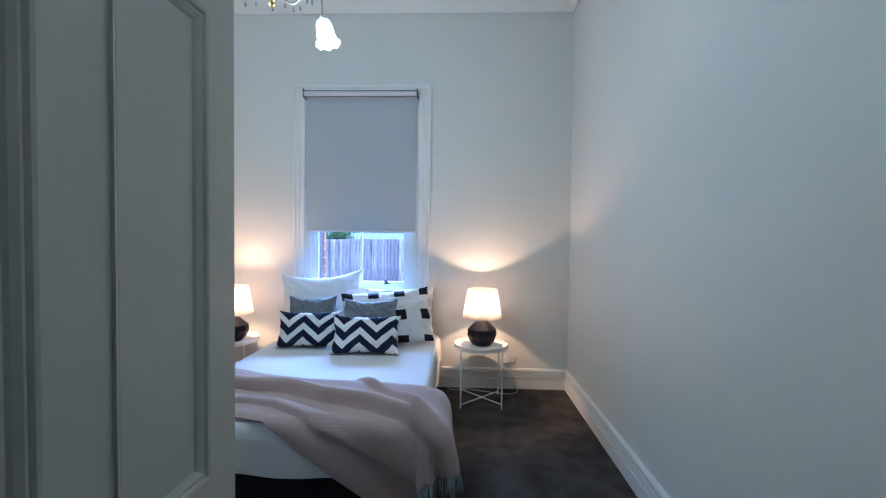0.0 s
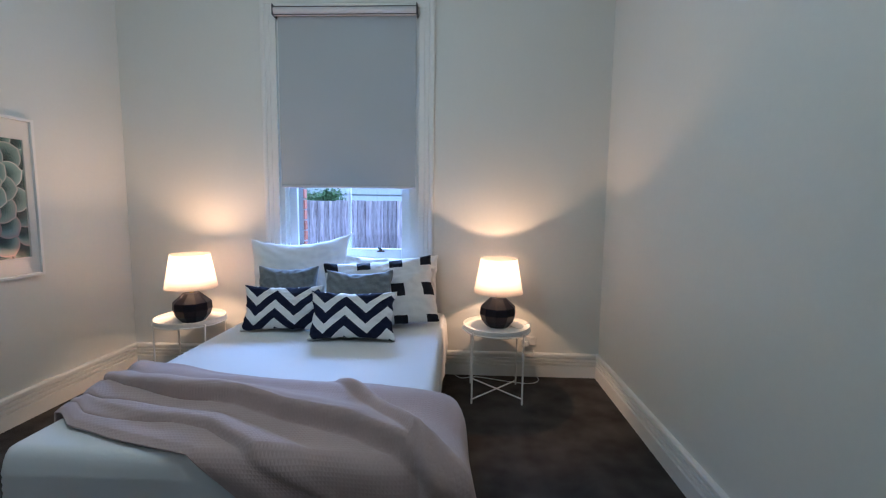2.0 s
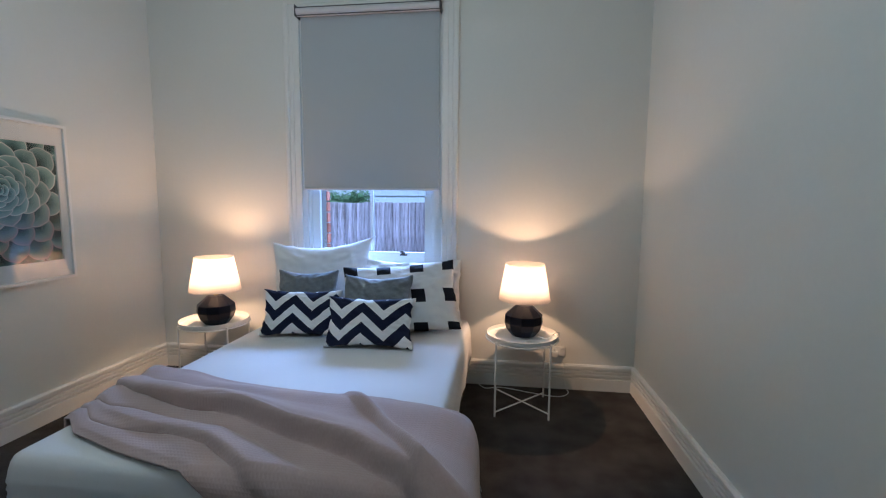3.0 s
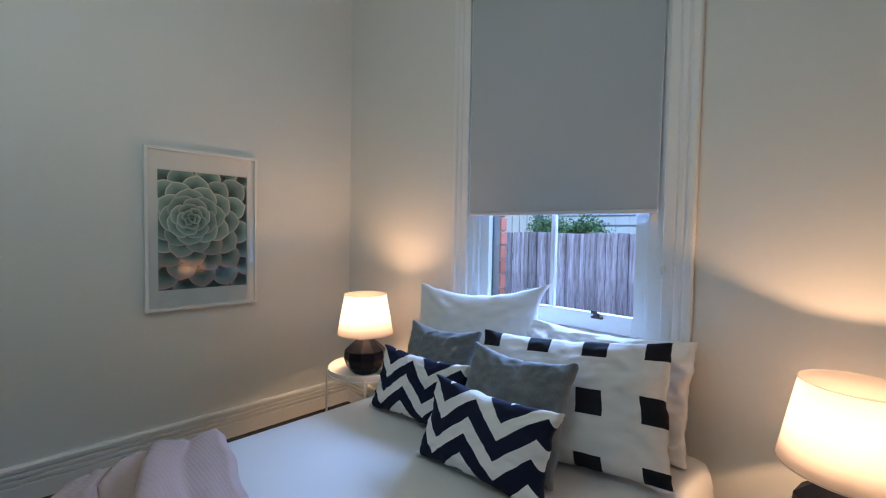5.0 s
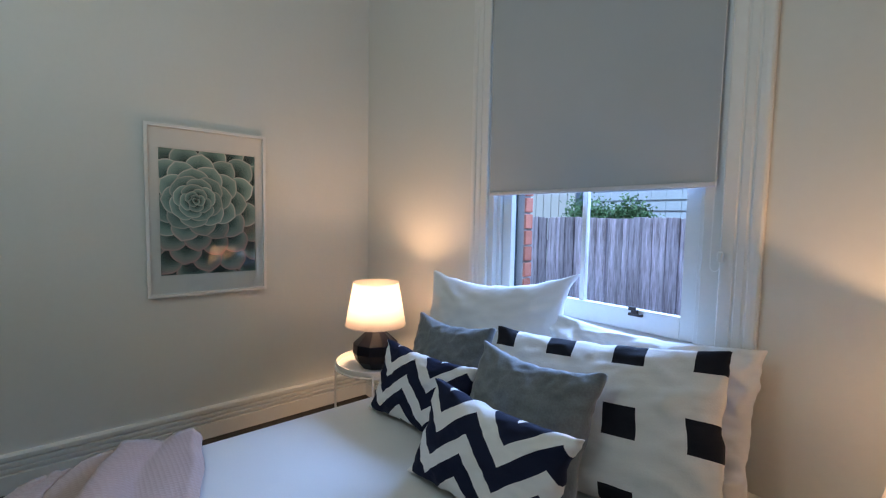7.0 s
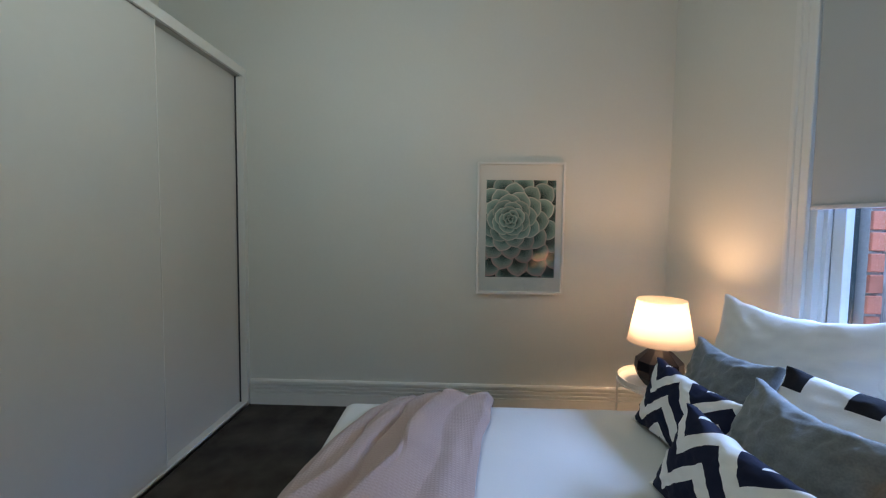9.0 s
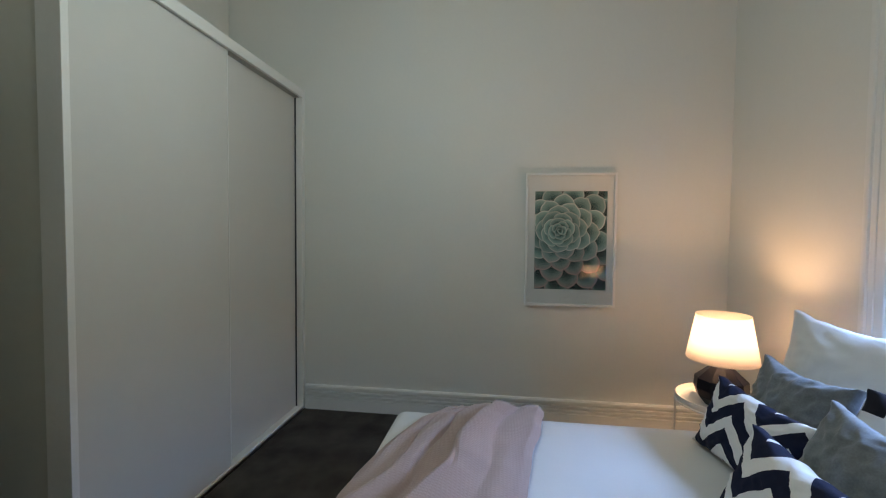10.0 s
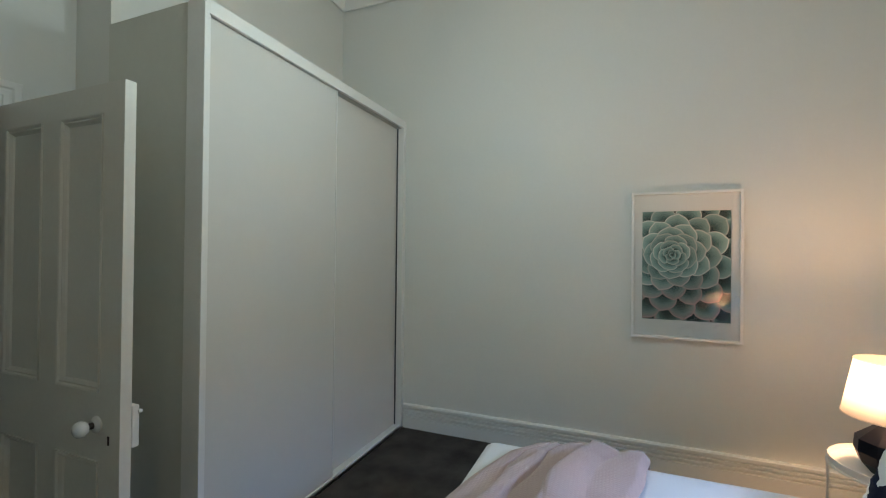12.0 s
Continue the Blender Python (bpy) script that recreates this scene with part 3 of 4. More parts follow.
def rounded_path(x0, x1, y0, y1, r, per=10):
    pts = []
    for cx, cy, a0 in ((x1 - r, y1 - r, 0), (x0 + r, y1 - r, 90), (x0 + r, y0 + r, 180), (x1 - r, y0 + r, 270)):
        for k in range(per + 1):
            a = radians(a0 + 90 * k / per)
            pts.append((cx + r * math.cos(a), cy + r * math.sin(a), math.cos(a), math.sin(a)))
    dense = []
    for p, q in zip(pts, pts[1:] + pts[:1]):
        n = max(1, int(math.hypot(q[0] - p[0], q[1] - p[1]) / 0.035))
        for k in range(n):
            f = k / n
            dense.append(tuple(p[i] + (q[i] - p[i]) * f for i in range(4)))
    return dense


def cover_mesh():
    path = rounded_path(BL, BR, BF, BH, 0.055)
    rows = [(0.012, 0.262)] + [(0.013 - 0.030 * (z - 0.28) + (0.0022 if k % 2 else -0.0012), z) for k, z in enumerate(0.280 + 0.014 * i for i in range(13))] + [(0.003, 0.468), (-0.004, 0.492), (-0.013, 0.509), (-0.027, 0.518), (-0.046, 0.522)]
    bm = bmesh.new()
    rings = []
    for j, (o, z) in enumerate(rows):
        ring = []
        hang = max(0.0, 1 - (z - 0.26) / 0.22)
        for x, y, nx, ny in path:
            w = noise.noise(Vector((x * 2.6, y * 2.6, 0))) * 0.022 * hang + noise.noise(Vector((x * 9, y * 9, z * 3))) * 0.008 * hang
            dz = noise.noise(Vector((x * 3.1 + 7, y * 3.1, 1))) * 0.014 * hang
            ring.append(bm.verts.new((x + nx * (o + w), y + ny * (o + w), z + dz)))
        rings.append(ring)
    n = len(path)
    for a, b in zip(rings, rings[1:]):
        for k in range(n):
            bm.faces.new((a[k], a[(k + 1) % n], b[(k + 1) % n], b[k]))
    cx, cy = (BL + BR) / 2, (BF + BH) / 2
    last = rings[-1]
    for f in (0.93, 0.85, 0.75, 0.63, 0.50, 0.36, 0.22, 0.08):
        ring = []
        for v, (x, y, nx, ny) in zip(rings[len(rows) - 1], path):
            p = Vector((cx + (v.co.x - cx) * f, cy + (v.co.y - cy) * f, v.co.z))
            ring.append(bm.verts.new(p))
        for k in range(n):
            bm.faces.new((last[k], last[(k + 1) % n], ring[(k + 1) % n], ring[k]))
        last = ring
    hub = bm.verts.new((cx, cy, sum(v.co.z for v in last) / n))
    for k in range(n):
        bm.faces.new((last[k], last[(k + 1) % n], hub))
    return bm


part("cover", cover_mesh(), SHEET, bed, "white fitted cotton cover", smooth=True)


# throw: a flat cloth (x, y) laid over the top, the foot end and one side
def throw_edges(x):
    a = max(0.0, x + 1.47)
    head = 2.86 - 0.10 * a - 0.05 * math.sin(a * 2.2) - 0.28 * max(0.0, a - 1.2)
    foot = 2.33 - 0.22 * a - 0.58 * max(0.0, a - 0.66) + 0.05 * max(0.0, 1 - a / 0.12) - 0.05 * math.sin(a * 3.0)
    return head, foot


def drape(x, y, lift):
    ox, oy = max(0.0, x - (BR - 0.01)), max(0.0, BF + 0.01 - y)
    lx = max(0.0, BL + 0.01 - x)
    z = BTOP + 0.010 + lift
    d = math.hypot(ox, oy)
    if d > 0:
        ang = math.atan2(oy, ox)
        both = math.sin(2 * ang)
        sat = 1 - math.exp(-d / 0.035)
        out = (0.045 + 0.092 * math.cos(ang)) * sat + both * 0.10 * d + lift * 0.55 * sat
        px = min(x, BR - 0.01) + math.cos(ang) * out
        py = max(y, BF + 0.01) - math.sin(ang) * out
        flare = 0.018 * math.sin(x * 16 + y * 11) * min(1, d / 0.2)
        px += math.cos(ang) * flare
        py -= math.sin(ang) * flare
        return Vector((px, py, max(0.012, z - lift * sat - d + 0.028 * sat)))
    if lx > 0:
        return Vector((BL - 0.015 - 0.05 * lx, y, z - lx))
    return Vector((x, y, z))


# long folds: place across the cloth at the bunched end and at the fringed end, height at each, width towards head and foot
RIDGES = [(0.14, 0.14, 0.0, 0.022, 0.08, 0.10), (0.46, 0.50, 0.010, 0.084, 0.16, 0.015), (0.80, 0.72, 0.0, 0.034, 0.12, 0.03)]


CREASES = ((0.22, 0.35, 0.034), (0.47, 1.0, 0.027), (0.69, 1.0, 0.030), (0.86, 0.9, 0.024))


def crease_line(c, a):
    """Where a crease of the bunched end lies across the cloth."""
    return c + 0.05 * math.sin(a * 3.2 + 0.6 + 2 * c) + 0.02 * math.sin(a * 11 + 20 * c) + 0.10 * a * (0.62 - c)


def overhang(a, t):
    """Shift of the cloth towards a crease, so that the humps lean over it."""
    y = 0.0
    for c, depth, w in CREASES[1:]:
        d = t - crease_line(c, a)
        y -= 0.020 * depth * math.exp(-((d + 2.0 * w) / (1.2 * w)) ** 2)
        y += 0.012 * depth * math.exp(-((d - 1.4 * w) / (1.0 * w)) ** 2)
    return y * math.exp(-(a / 0.8) ** 1.4) * min(1.0, a * 5 + 0.3)


def throw_lift(a, t):
    """Height of the folds above the bed; a metres from the bunched end, t 0..1 from head edge to foot edge."""
    f = min(1.0, a / 1.35)
    h = 0.004
    for k, (c0, c1, h0, h1, wh, wf) in enumerate(RIDGES):
        d = t - (c0 + (c1 - c0) * f + 0.025 * math.sin(a * 3.1 + 2.1 * k))
        w = wh if d < 0 else wf
        h += (h0 + (h1 - h0) * min(1.0, f * 2.2)) * math.exp(-(d / w) ** 2)
    # bunched end: a broad slab and two narrower humps, parted by deep narrow creases
    fade = math.exp(-(a / 0.80) ** 1.6)
    hump = 0.034 if t < 0.46 else 0.032 if t < 0.68 else 0.028
    soft_edge = min(1.0, (1 - t) / 0.30) ** 0.8
    crown = hump * soft_edge * (0.86 + 0.14 * math.sin(t * 13 + 1.2 + 3 * a))
    for c, depth, w in CREASES:
        d = t - crease_line(c, a)
        crown *= 1 - depth * min(1.0, a * 5 + 0.4) * math.exp(-(d / (w * (1.5 if d < 0 else 0.8))) ** 2)
    h += crown * fade
    if a > 1.0:  # fold that turns down over the side
        d = t - (0.02 + (a - 1.05) * 1.1)
        h += 0.048 * min(1.0, (a - 1.0) * 5) * math.exp(-(d / (0.05 if d < 0 else 0.025)) ** 2)
    h += 0.010 * (noise.noise(Vector((a * 2.2, t * 2.6, 0))) + 0.4) * min(1.0, a * 3)
    h += 0.004 * noise.noise(Vector((a * 7, t * 8, 4)))
    return max(0.0, h) * (0.3 + 0.7 * min(1.0, min(t, 1 - t) / 0.05))


def throw_end(t):
    """How far past the bed's edge the fringed end of the throw falls."""
    return 0.225 - 0.020 * math.sin(t * 9) - 0.09 * t - 0.42 * max(0.0, t - 0.45)


throw = thing("throw_blanket", (0, 0, 0), "dusty pink waffle knit throw draped across the bed", "throw blanket")
NA, NT = 160, 150
tb = bmesh.new()
uv = tb.loops.layers.uv.new("weave")
grid, flat = [], []
X0 = BL - 0.055
for i in range(NA + 1):
    row, frow = [], []
    for j in range(NT + 1):
        t = j / NT
        x = X0 + (BR + throw_end(t) - X0) * i / NA
        head, foot = throw_edges(x)
        y = head + (foot - head) * t
        y += 0.012 * noise.noise(Vector((x * 6, t * 3, 5)))
        place = drape(x, y, throw_lift(x - X0, t))
        place.y += overhang(x - X0, t)
        row.append(tb.verts.new(place))
        frow.append((x, y))
    grid.append(row)
    flat.append(frow)
for i in range(NA):
    for j in range(NT):
        f = tb.faces.new((grid[i][j], grid[i][j + 1], grid[i + 1][j + 1], grid[i + 1][j]))
        for loop, (ii, jj) in zip(f.loops, ((i, j), (i, j + 1), (i + 1, j + 1), (i + 1, j))):
            loop[uv].uv = flat[ii][jj]
ends = [grid[NA][j].co.copy() for j in range(NT + 1)]
inner = [grid[NA - 2][j].co.copy() for j in range(NT + 1)]
cloth = part("knit_cloth", tb, THROW, throw, smooth=True)
th = cloth.modifiers.new("thickness", "SOLIDIFY")
th.thickness, th.offset = 0.007, 1.0
fr = bmesh.new()
rnd = random.Random(4)
for j in range(0, NT + 1):
    p, q = ends[j], inner[j]
    for rep in range(2):
        start = p + Vector((rnd.uniform(-0.004, 0.004), rnd.uniform(-0.004, 0.004), 0))
        way = (p - q).normalized() * 0.35 + Vector((0, 0, -1))
        way.normalize()
        length = rnd.uniform(0.075, 0.11)
        bend = Vector((rnd.uniform(-0.02, 0.02), rnd.uniform(-0.02, 0.02), 0))
        pts = [start, start + way * length * 0.5 + bend * 0.4, start + way * length + bend]
        pts = [Vector((v.x, v.y, max(v.z, 0.008))) for v in pts]
        tube(fr, pts, rnd.uniform(0.0022, 0.0032), 5)
part("fringe", fr, FRINGE, throw, "blue-grey tasselled fringe", smooth=True)


# ---- cushions ----
def even(f):
    """Place across a cushion of a row of the mesh, whose rows crowd towards the seams."""
    c = 2 * f - 1
    return 0.5 + 0.5 * math.copysign(1 - (1 - abs(c)) ** 1.35, c)


def cushion(name, w, h, depth, mat, place, lean, yaw, label, category, roll=0.0, seed=0, sag=0.0, slump=0.0, group="", peak=0.05, wrinkle=0.006, blunt=0.0, ear=0.0):
    n = 52
    bm = bmesh.new()
    layer = bm.loops.layers.uv.new("print")
    sides = []
    for side in (-1, 1):
        g = []
        for i in range(n + 1):
            row = []
            for j in range(n + 1):
                u, v = -1 + 2 * i / n, -1 + 2 * j / n
                u = math.copysign(1 - (1 - abs(u)) ** 1.35, u)
                v = math.copysign(1 - (1 - abs(v)) ** 1.35, v)
                x = w / 2 * u * (1 - peak * (1 - v * v))
                z = h / 2 * (v * (1 - peak * 1.2 * (1 - u * u)) + 1)
                if v > 0:
                    z -= sag * (1 - u * u) * v
                body = max(0.0, (1 - u * u) * (1 - v * v)) ** 0.42
                wob = noise.noise(Vector((u * 1.6 + seed, v * 1.6, side))) * 0.16 + noise.noise(Vector((u * 4 + seed, v * 4, side))) * 0.07
                y = side * depth / 2 * body * (1 + wob + 0.18 * slump * -v)
                corner = max(0.0, math.hypot(u, v) - 0.55)
                fan = math.sin(math.atan2(abs(v) + 1e-4, abs(u) + 1e-4) * 16 + seed + 5 * noise.noise(Vector((u * 2, v * 2, seed))))
                crease = (noise.noise(Vector((u * 7 + seed * 2, v * 7, 3))) * 0.005 + fan * corner * wrinkle) * body
                # soft tucks running in from the seams and corners
                pull = 0.25 + 0.75 * min(1.0, max(abs(u), abs(v)) ** 2)
                tuck = 1 - abs(noise.noise(Vector((u * 3.2 + seed * 3, v * 2.6 + 0.8 * u, side * 2 + 7)))) * 2.2
                tuck2 = 1 - abs(noise.noise(Vector((u * 6.5 + v * 2 + seed, v * 6 - u * 2, side + 21)))) * 2.2
                crease += side * (max(0.0, tuck) ** 3 * 1.1 + max(0.0, tuck2) ** 3 * 0.5 - 0.3) * wrinkle * pull * body
                # blunt, slightly knotted corners
                round_off = abs(u * v) ** 10
                x *= 1 - blunt * round_off
                z += (-blunt if v > 0 else blunt) * h / 2 * round_off
                # a long pointed top corner
                if u > 0 and v > 0:
                    x += ear * (u * v) ** 5
                    z += ear * 0.3 * (u * v) ** 5
                if 0 < i < n and 0 < j < n:
                    knob = math.exp(-((1 - abs(u)) ** 2 + (1 - abs(v)) ** 2) / 0.012)
                    y += side * (0.004 + 0.012 * knob)
                x += 0.010 * noise.noise(Vector((v * 3, seed, 1))) * abs(u) + 0.004 * noise.noise(Vector((v * 9, seed, u))) * abs(u) ** 3
                z += 0.006 * noise.noise(Vector((u * 6, seed, 4))) * abs(v) ** 3
                row.append(bm.verts.new((x, y + crease, z)))
            g.append(row)
        sides.append(g)
    for s, g in enumerate(sides):
        for i in range(n):
            for j in range(n):
                idx = ((i, j), (i + 1, j), (i + 1, j + 1), (i, j + 1))
                idx = idx if s == 0 else idx[::-1]
                f = bm.faces.new([g[a][b] for a, b in idx])
                for loop, (a, b) in zip(f.loops, idx):
                    loop[layer].uv = (even(a / n), even(b / n))
    bmesh.ops.remove_doubles(bm, verts=bm.verts, dist=0.0004)
    ob = link(name, bm, mat, None, True)
    ob.matrix_basis = pose(*place, -lean, roll, yaw)
    return tagged(ob, label, category, group)


Z = BTOP + 0.006
cushion("euro_pillow", 0.700, 0.598, 0.18, PILLOW, (-1.064, 3.880, Z), 16, 15, "plump white euro pillow leaning against the window sill", "pillow", roll=-2.5, seed=1, sag=0.040, slump=0.6, group="pillows on the bed", peak=0.06, wrinkle=0.012, ear=0.05)
cushion("bed_pillow", 0.75, 0.470, 0.14, PILLOW, (-0.455, 3.945, Z), 20, 5, "white cotton bed pillow behind the printed pillow", "pillow", seed=5, sag=0.02, slump=0.5, group="pillows on the bed", peak=0.05, wrinkle=0.05)
cushion("printed_pillow", 0.765, 0.490, 0.17, CHECKS, (-0.434, 3.665, Z), 28, 12.5, "white pillow printed with black squares", "pillow", roll=-4.0, seed=9, sag=0.012, slump=0.4, group="pillows on the bed", peak=0.045, wrinkle=0.016)
cushion("velvet_cushion", 0.408, 0.422, 0.14, GREY_VELVET, (-1.094, 3.622, Z), 22, 8, "square grey velvet cushion", "cushion", seed=14, sag=0.012, slump=0.5, group="cushions on the bed", peak=0.08, wrinkle=0.014, blunt=0.01)
cushion("velvet_cushion", 0.448, 0.435, 0.15, GREY_VELVET, (-0.580, 3.480, Z), 27, 4.5, "square grey velvet cushion", "cushion", seed=19, sag=0.015, slump=0.5, group="cushions on the bed", peak=0.08, wrinkle=0.014, blunt=0.01)
cushion("chevron_cushion", 0.525, 0.305, 0.13, CHEVRON, (-1.073, 3.508, Z), 20, 5.5, "oblong navy and white chevron cushion", "cushion", seed=23, slump=0.3, group="cushions on the bed", peak=0.115, wrinkle=0.010, blunt=0.015)
cushion("chevron_cushion", 0.545, 0.308, 0.14, CHEVRON, (-0.578, 3.358, Z), 22, 2.5, "oblong navy and white chevron cushion", "cushion", seed=27, slump=0.3, group="cushions on the bed", peak=0.115, wrinkle=0.010, blunt=0.015)


# ---- bedside tables and lamps ----
def side_table():
    t = thing("tray_table", (0, 0, 0), "round white metal tray table with crossed feet", "side table", "bedside tables")
    R, H = 0.232, 0.497
    part("tray", lathe([(0.0005, H - 0.004), (R - 0.006, H - 0.004), (R - 0.002, H), (R - 0.001, H + 0.022), (R + 0.003, H + 0.022), (R + 0.004, H), (R, H - 0.008), (0.0005, H - 0.008)], 56), WHITE_METAL, t, smooth=40)
    r = 0.243
    for k in range(4):
        a = radians(45 + 90 * k)
        c, s = math.cos(a), math.sin(a)
        lb = bmesh.new()
        tube(lb, [(r * c, r * s, 0.0), (r * c, r * s, 0.498)], 0.0065, 10)
        part("leg", lb, WHITE_METAL, t, smooth=40)
    ring = bmesh.new()
    tube(ring, [(0.238 * math.cos(radians(6 * k)), 0.238 * math.sin(radians(6 * k)), 0.484) for k in range(61)], 0.005, 8)
    part("tray_ring", ring, WHITE_METAL, t, smooth=40)
    for k in range(2):
        a = radians(45 + 90 * k)
        c, s = math.cos(a), math.sin(a)
        cb = bmesh.new()
        tube(cb, [(r * c, r * s, 0.030 + 0.011 * k), (-r * c, -r * s, 0.030 + 0.011 * k)], 0.005, 8)
        part("cross_bar", cb, WHITE_METAL, t, smooth=40)
    return t


def table_lamp():
    t = thing("table_lamp", (0, 0, 0), "lit table lamp with faceted dark base and cream shade", "table lamp", "bedside lamps")
    base = bmesh.new()
    rings = []
    rows = [(0.078, 0.0, 0), (0.115, 0.045, 0), (0.130, 0.090, 0), (0.126, 0.142, 0), (0.054, 0.208, 0)]
    n = 10
    for r, z, off in rows:
        rings.append([base.verts.new((r * math.cos(2 * math.pi * (k + off * 0.5) / n), r * math.sin(2 * math.pi * (k + off * 0.5) / n), z)) for k in range(n)])
    for (a, b), off in zip(zip(rings, rings[1:]), (0, 1, 0, 1)):
        for k in range(n):
            base.faces.new((a[k], a[(k + 1) % n], b[(k + 1) % n], b[k]))
    base.faces.new(rings[0][::-1])
    base.faces.new(rings[-1])
    bmesh.ops.bevel(base, geom=list(base.edges), offset=0.0015, segments=1, affect="EDGES")
    part("base", base, CERAMIC, t, "faceted blue-black ceramic base")
    neck = lathe([(0.016, 0.204), (0.016, 0.235), (0.021, 0.238), (0.021, 0.29), (0.0005, 0.292)], 20)
    part("neck", neck, BRASS, t, smooth=40)
    sh = lathe([(0.172, 0.246), (0.128, 0.486)], 64)
    s = part("shade", sh, SHADE, t, "cream fabric empire shade", smooth=True)
    so = s.modifiers.new("thickness", "SOLIDIFY")
    so.thickness = 0.0015
    for r, z in ((0.1725, 0.246), (0.1285, 0.486)):
        rim = bmesh.new()
        tube(rim, [(r * math.cos(radians(6 * k)), r * math.sin(radians(6 * k)), z) for k in range(61)], 0.0022, 6)
        part("shade_rim", rim, SHADE, s)
    sp = bmesh.new()
    for k in range(3):
        a = radians(120 * k + 20)
        tube(sp, [(0.02 * math.cos(a), 0.02 * math.sin(a), 0.286), (0.163 * math.cos(a), 0.163 * math.sin(a), 0.29)], 0.0016, 5)
    part("shade_spider", sp, BRASS, s)
    bl = lathe([(0.0005, 0.292), (0.013, 0.293), (0.014, 0.315), (0.024, 0.342), (0.028, 0.362), (0.023, 0.384), (0.010, 0.394), (0.0005, 0.396)], 20)
    b = part("bulb", bl, BULB, t, "lit warm bulb", smooth=True)
    b.visible_shadow = False
    return t


first_table = side_table()
copy_thing(first_table, pose(-1.905, 3.865, 0, 0, 0, 8))
first_table.matrix_basis = pose(0.340, 3.850, 0)
first_lamp = table_lamp()
copy_thing(first_lamp, pose(*LAMP_L, 0.495, 0, 0, 25))
first_lamp.matrix_basis = pose(*LAMP_R, 0.495, 0, 0, 8)

# power point, plug and cords
power = thing("power_point", (0.625, YN, 0.285), "white double power point on the wall above the skirting", "power point")
part("plate", boxes((-0.058, 0.058, -0.010, 0.0, -0.036, 0.036), bevel=0.003), PLASTIC, power)
for x in (-0.028, 0.028):
    part("switch", boxes((x - 0.006, x + 0.006, -0.015, -0.009, 0.016, 0.030), bevel=0.001), PLASTIC, power)
plug = thing("plug_adaptor", (0.600, YN - 0.010, 0.275), "white plug pushed into the power point", "plug")
part("body", boxes((-0.024, 0.024, -0.040, 0.0, -0.026, 0.022), bevel=0.008), PLASTIC, plug)
part("cable_collar", boxes((-0.008, 0.008, -0.034, -0.018, -0.002, 0.055), bevel=0.004), PLASTIC, plug)
cord = bmesh.new()
tube(cord, curve_points([(0.35 + 0.085, 3.86, 0.503), (0.50, 3.79, 0.5015), (0.555, 3.85, 0.5225), (0.595, 3.93, 0.50), (0.600, 4.06, 0.40), (0.598, 4.165, 0.330)], 8), 0.003, 6)
tagged(link("lamp_cord", cord, PLASTIC, None, True), "white lamp cord running over the tray to the plug", "cord")
cord2 = bmesh.new()
tube(cord2, curve_points([(0.04, 4.168, 0.006), (0.10, 4.10, 0.005), (0.22, 4.13, 0.005), (0.45, 4.06, 0.005), (0.62, 4.03, 0.005), (0.70, 4.10, 0.005), (0.69, 4.165, 0.03), (0.665, 4.17, 0.22)], 8), 0.003, 6)
tagged(link("floor_cord", cord2, PLASTIC, None, True), "white cord lying on the carpet by the skirting", "cord")

# ---- framed print ----
FY0, FY1, FZ0, FZ1 = 2.814, 3.447, 0.883, 1.841
art = thing("framed_print", (XL, (FY0 + FY1) / 2, FZ0), "white framed print of a green succulent rosette", "picture")
AY = (FY0 + FY1) / 2
w2, hh = (FY1 - FY0) / 2, FZ1 - FZ0
fw = 0.018
part("picture_frame", boxes((0.004, 0.036, -w2, -w2 + fw, 0, hh), (0.004, 0.036, w2 - fw, w2, 0, hh), (0.004, 0.036, -w2 + fw, w2 - fw, 0, fw), (0.004, 0.036, -w2 + fw, w2 - fw, hh - fw, hh), bevel=0.0015), FRAME_W, art)
PY0, PY1, PZ0, PZ1 = 2.881 - AY, 3.385 - AY, 1.004 - FZ0, 1.713 - FZ0
part("mount", boxes((0.002, 0.020, -w2 + fw, PY0, fw, hh - fw), (0.002, 0.020, PY1, w2 - fw, fw, hh - fw), (0.002, 0.020, PY0, PY1, fw, PZ0), (0.002, 0.020, PY0, PY1, PZ1, hh - fw)), MAT_W, art, "wide white mount")


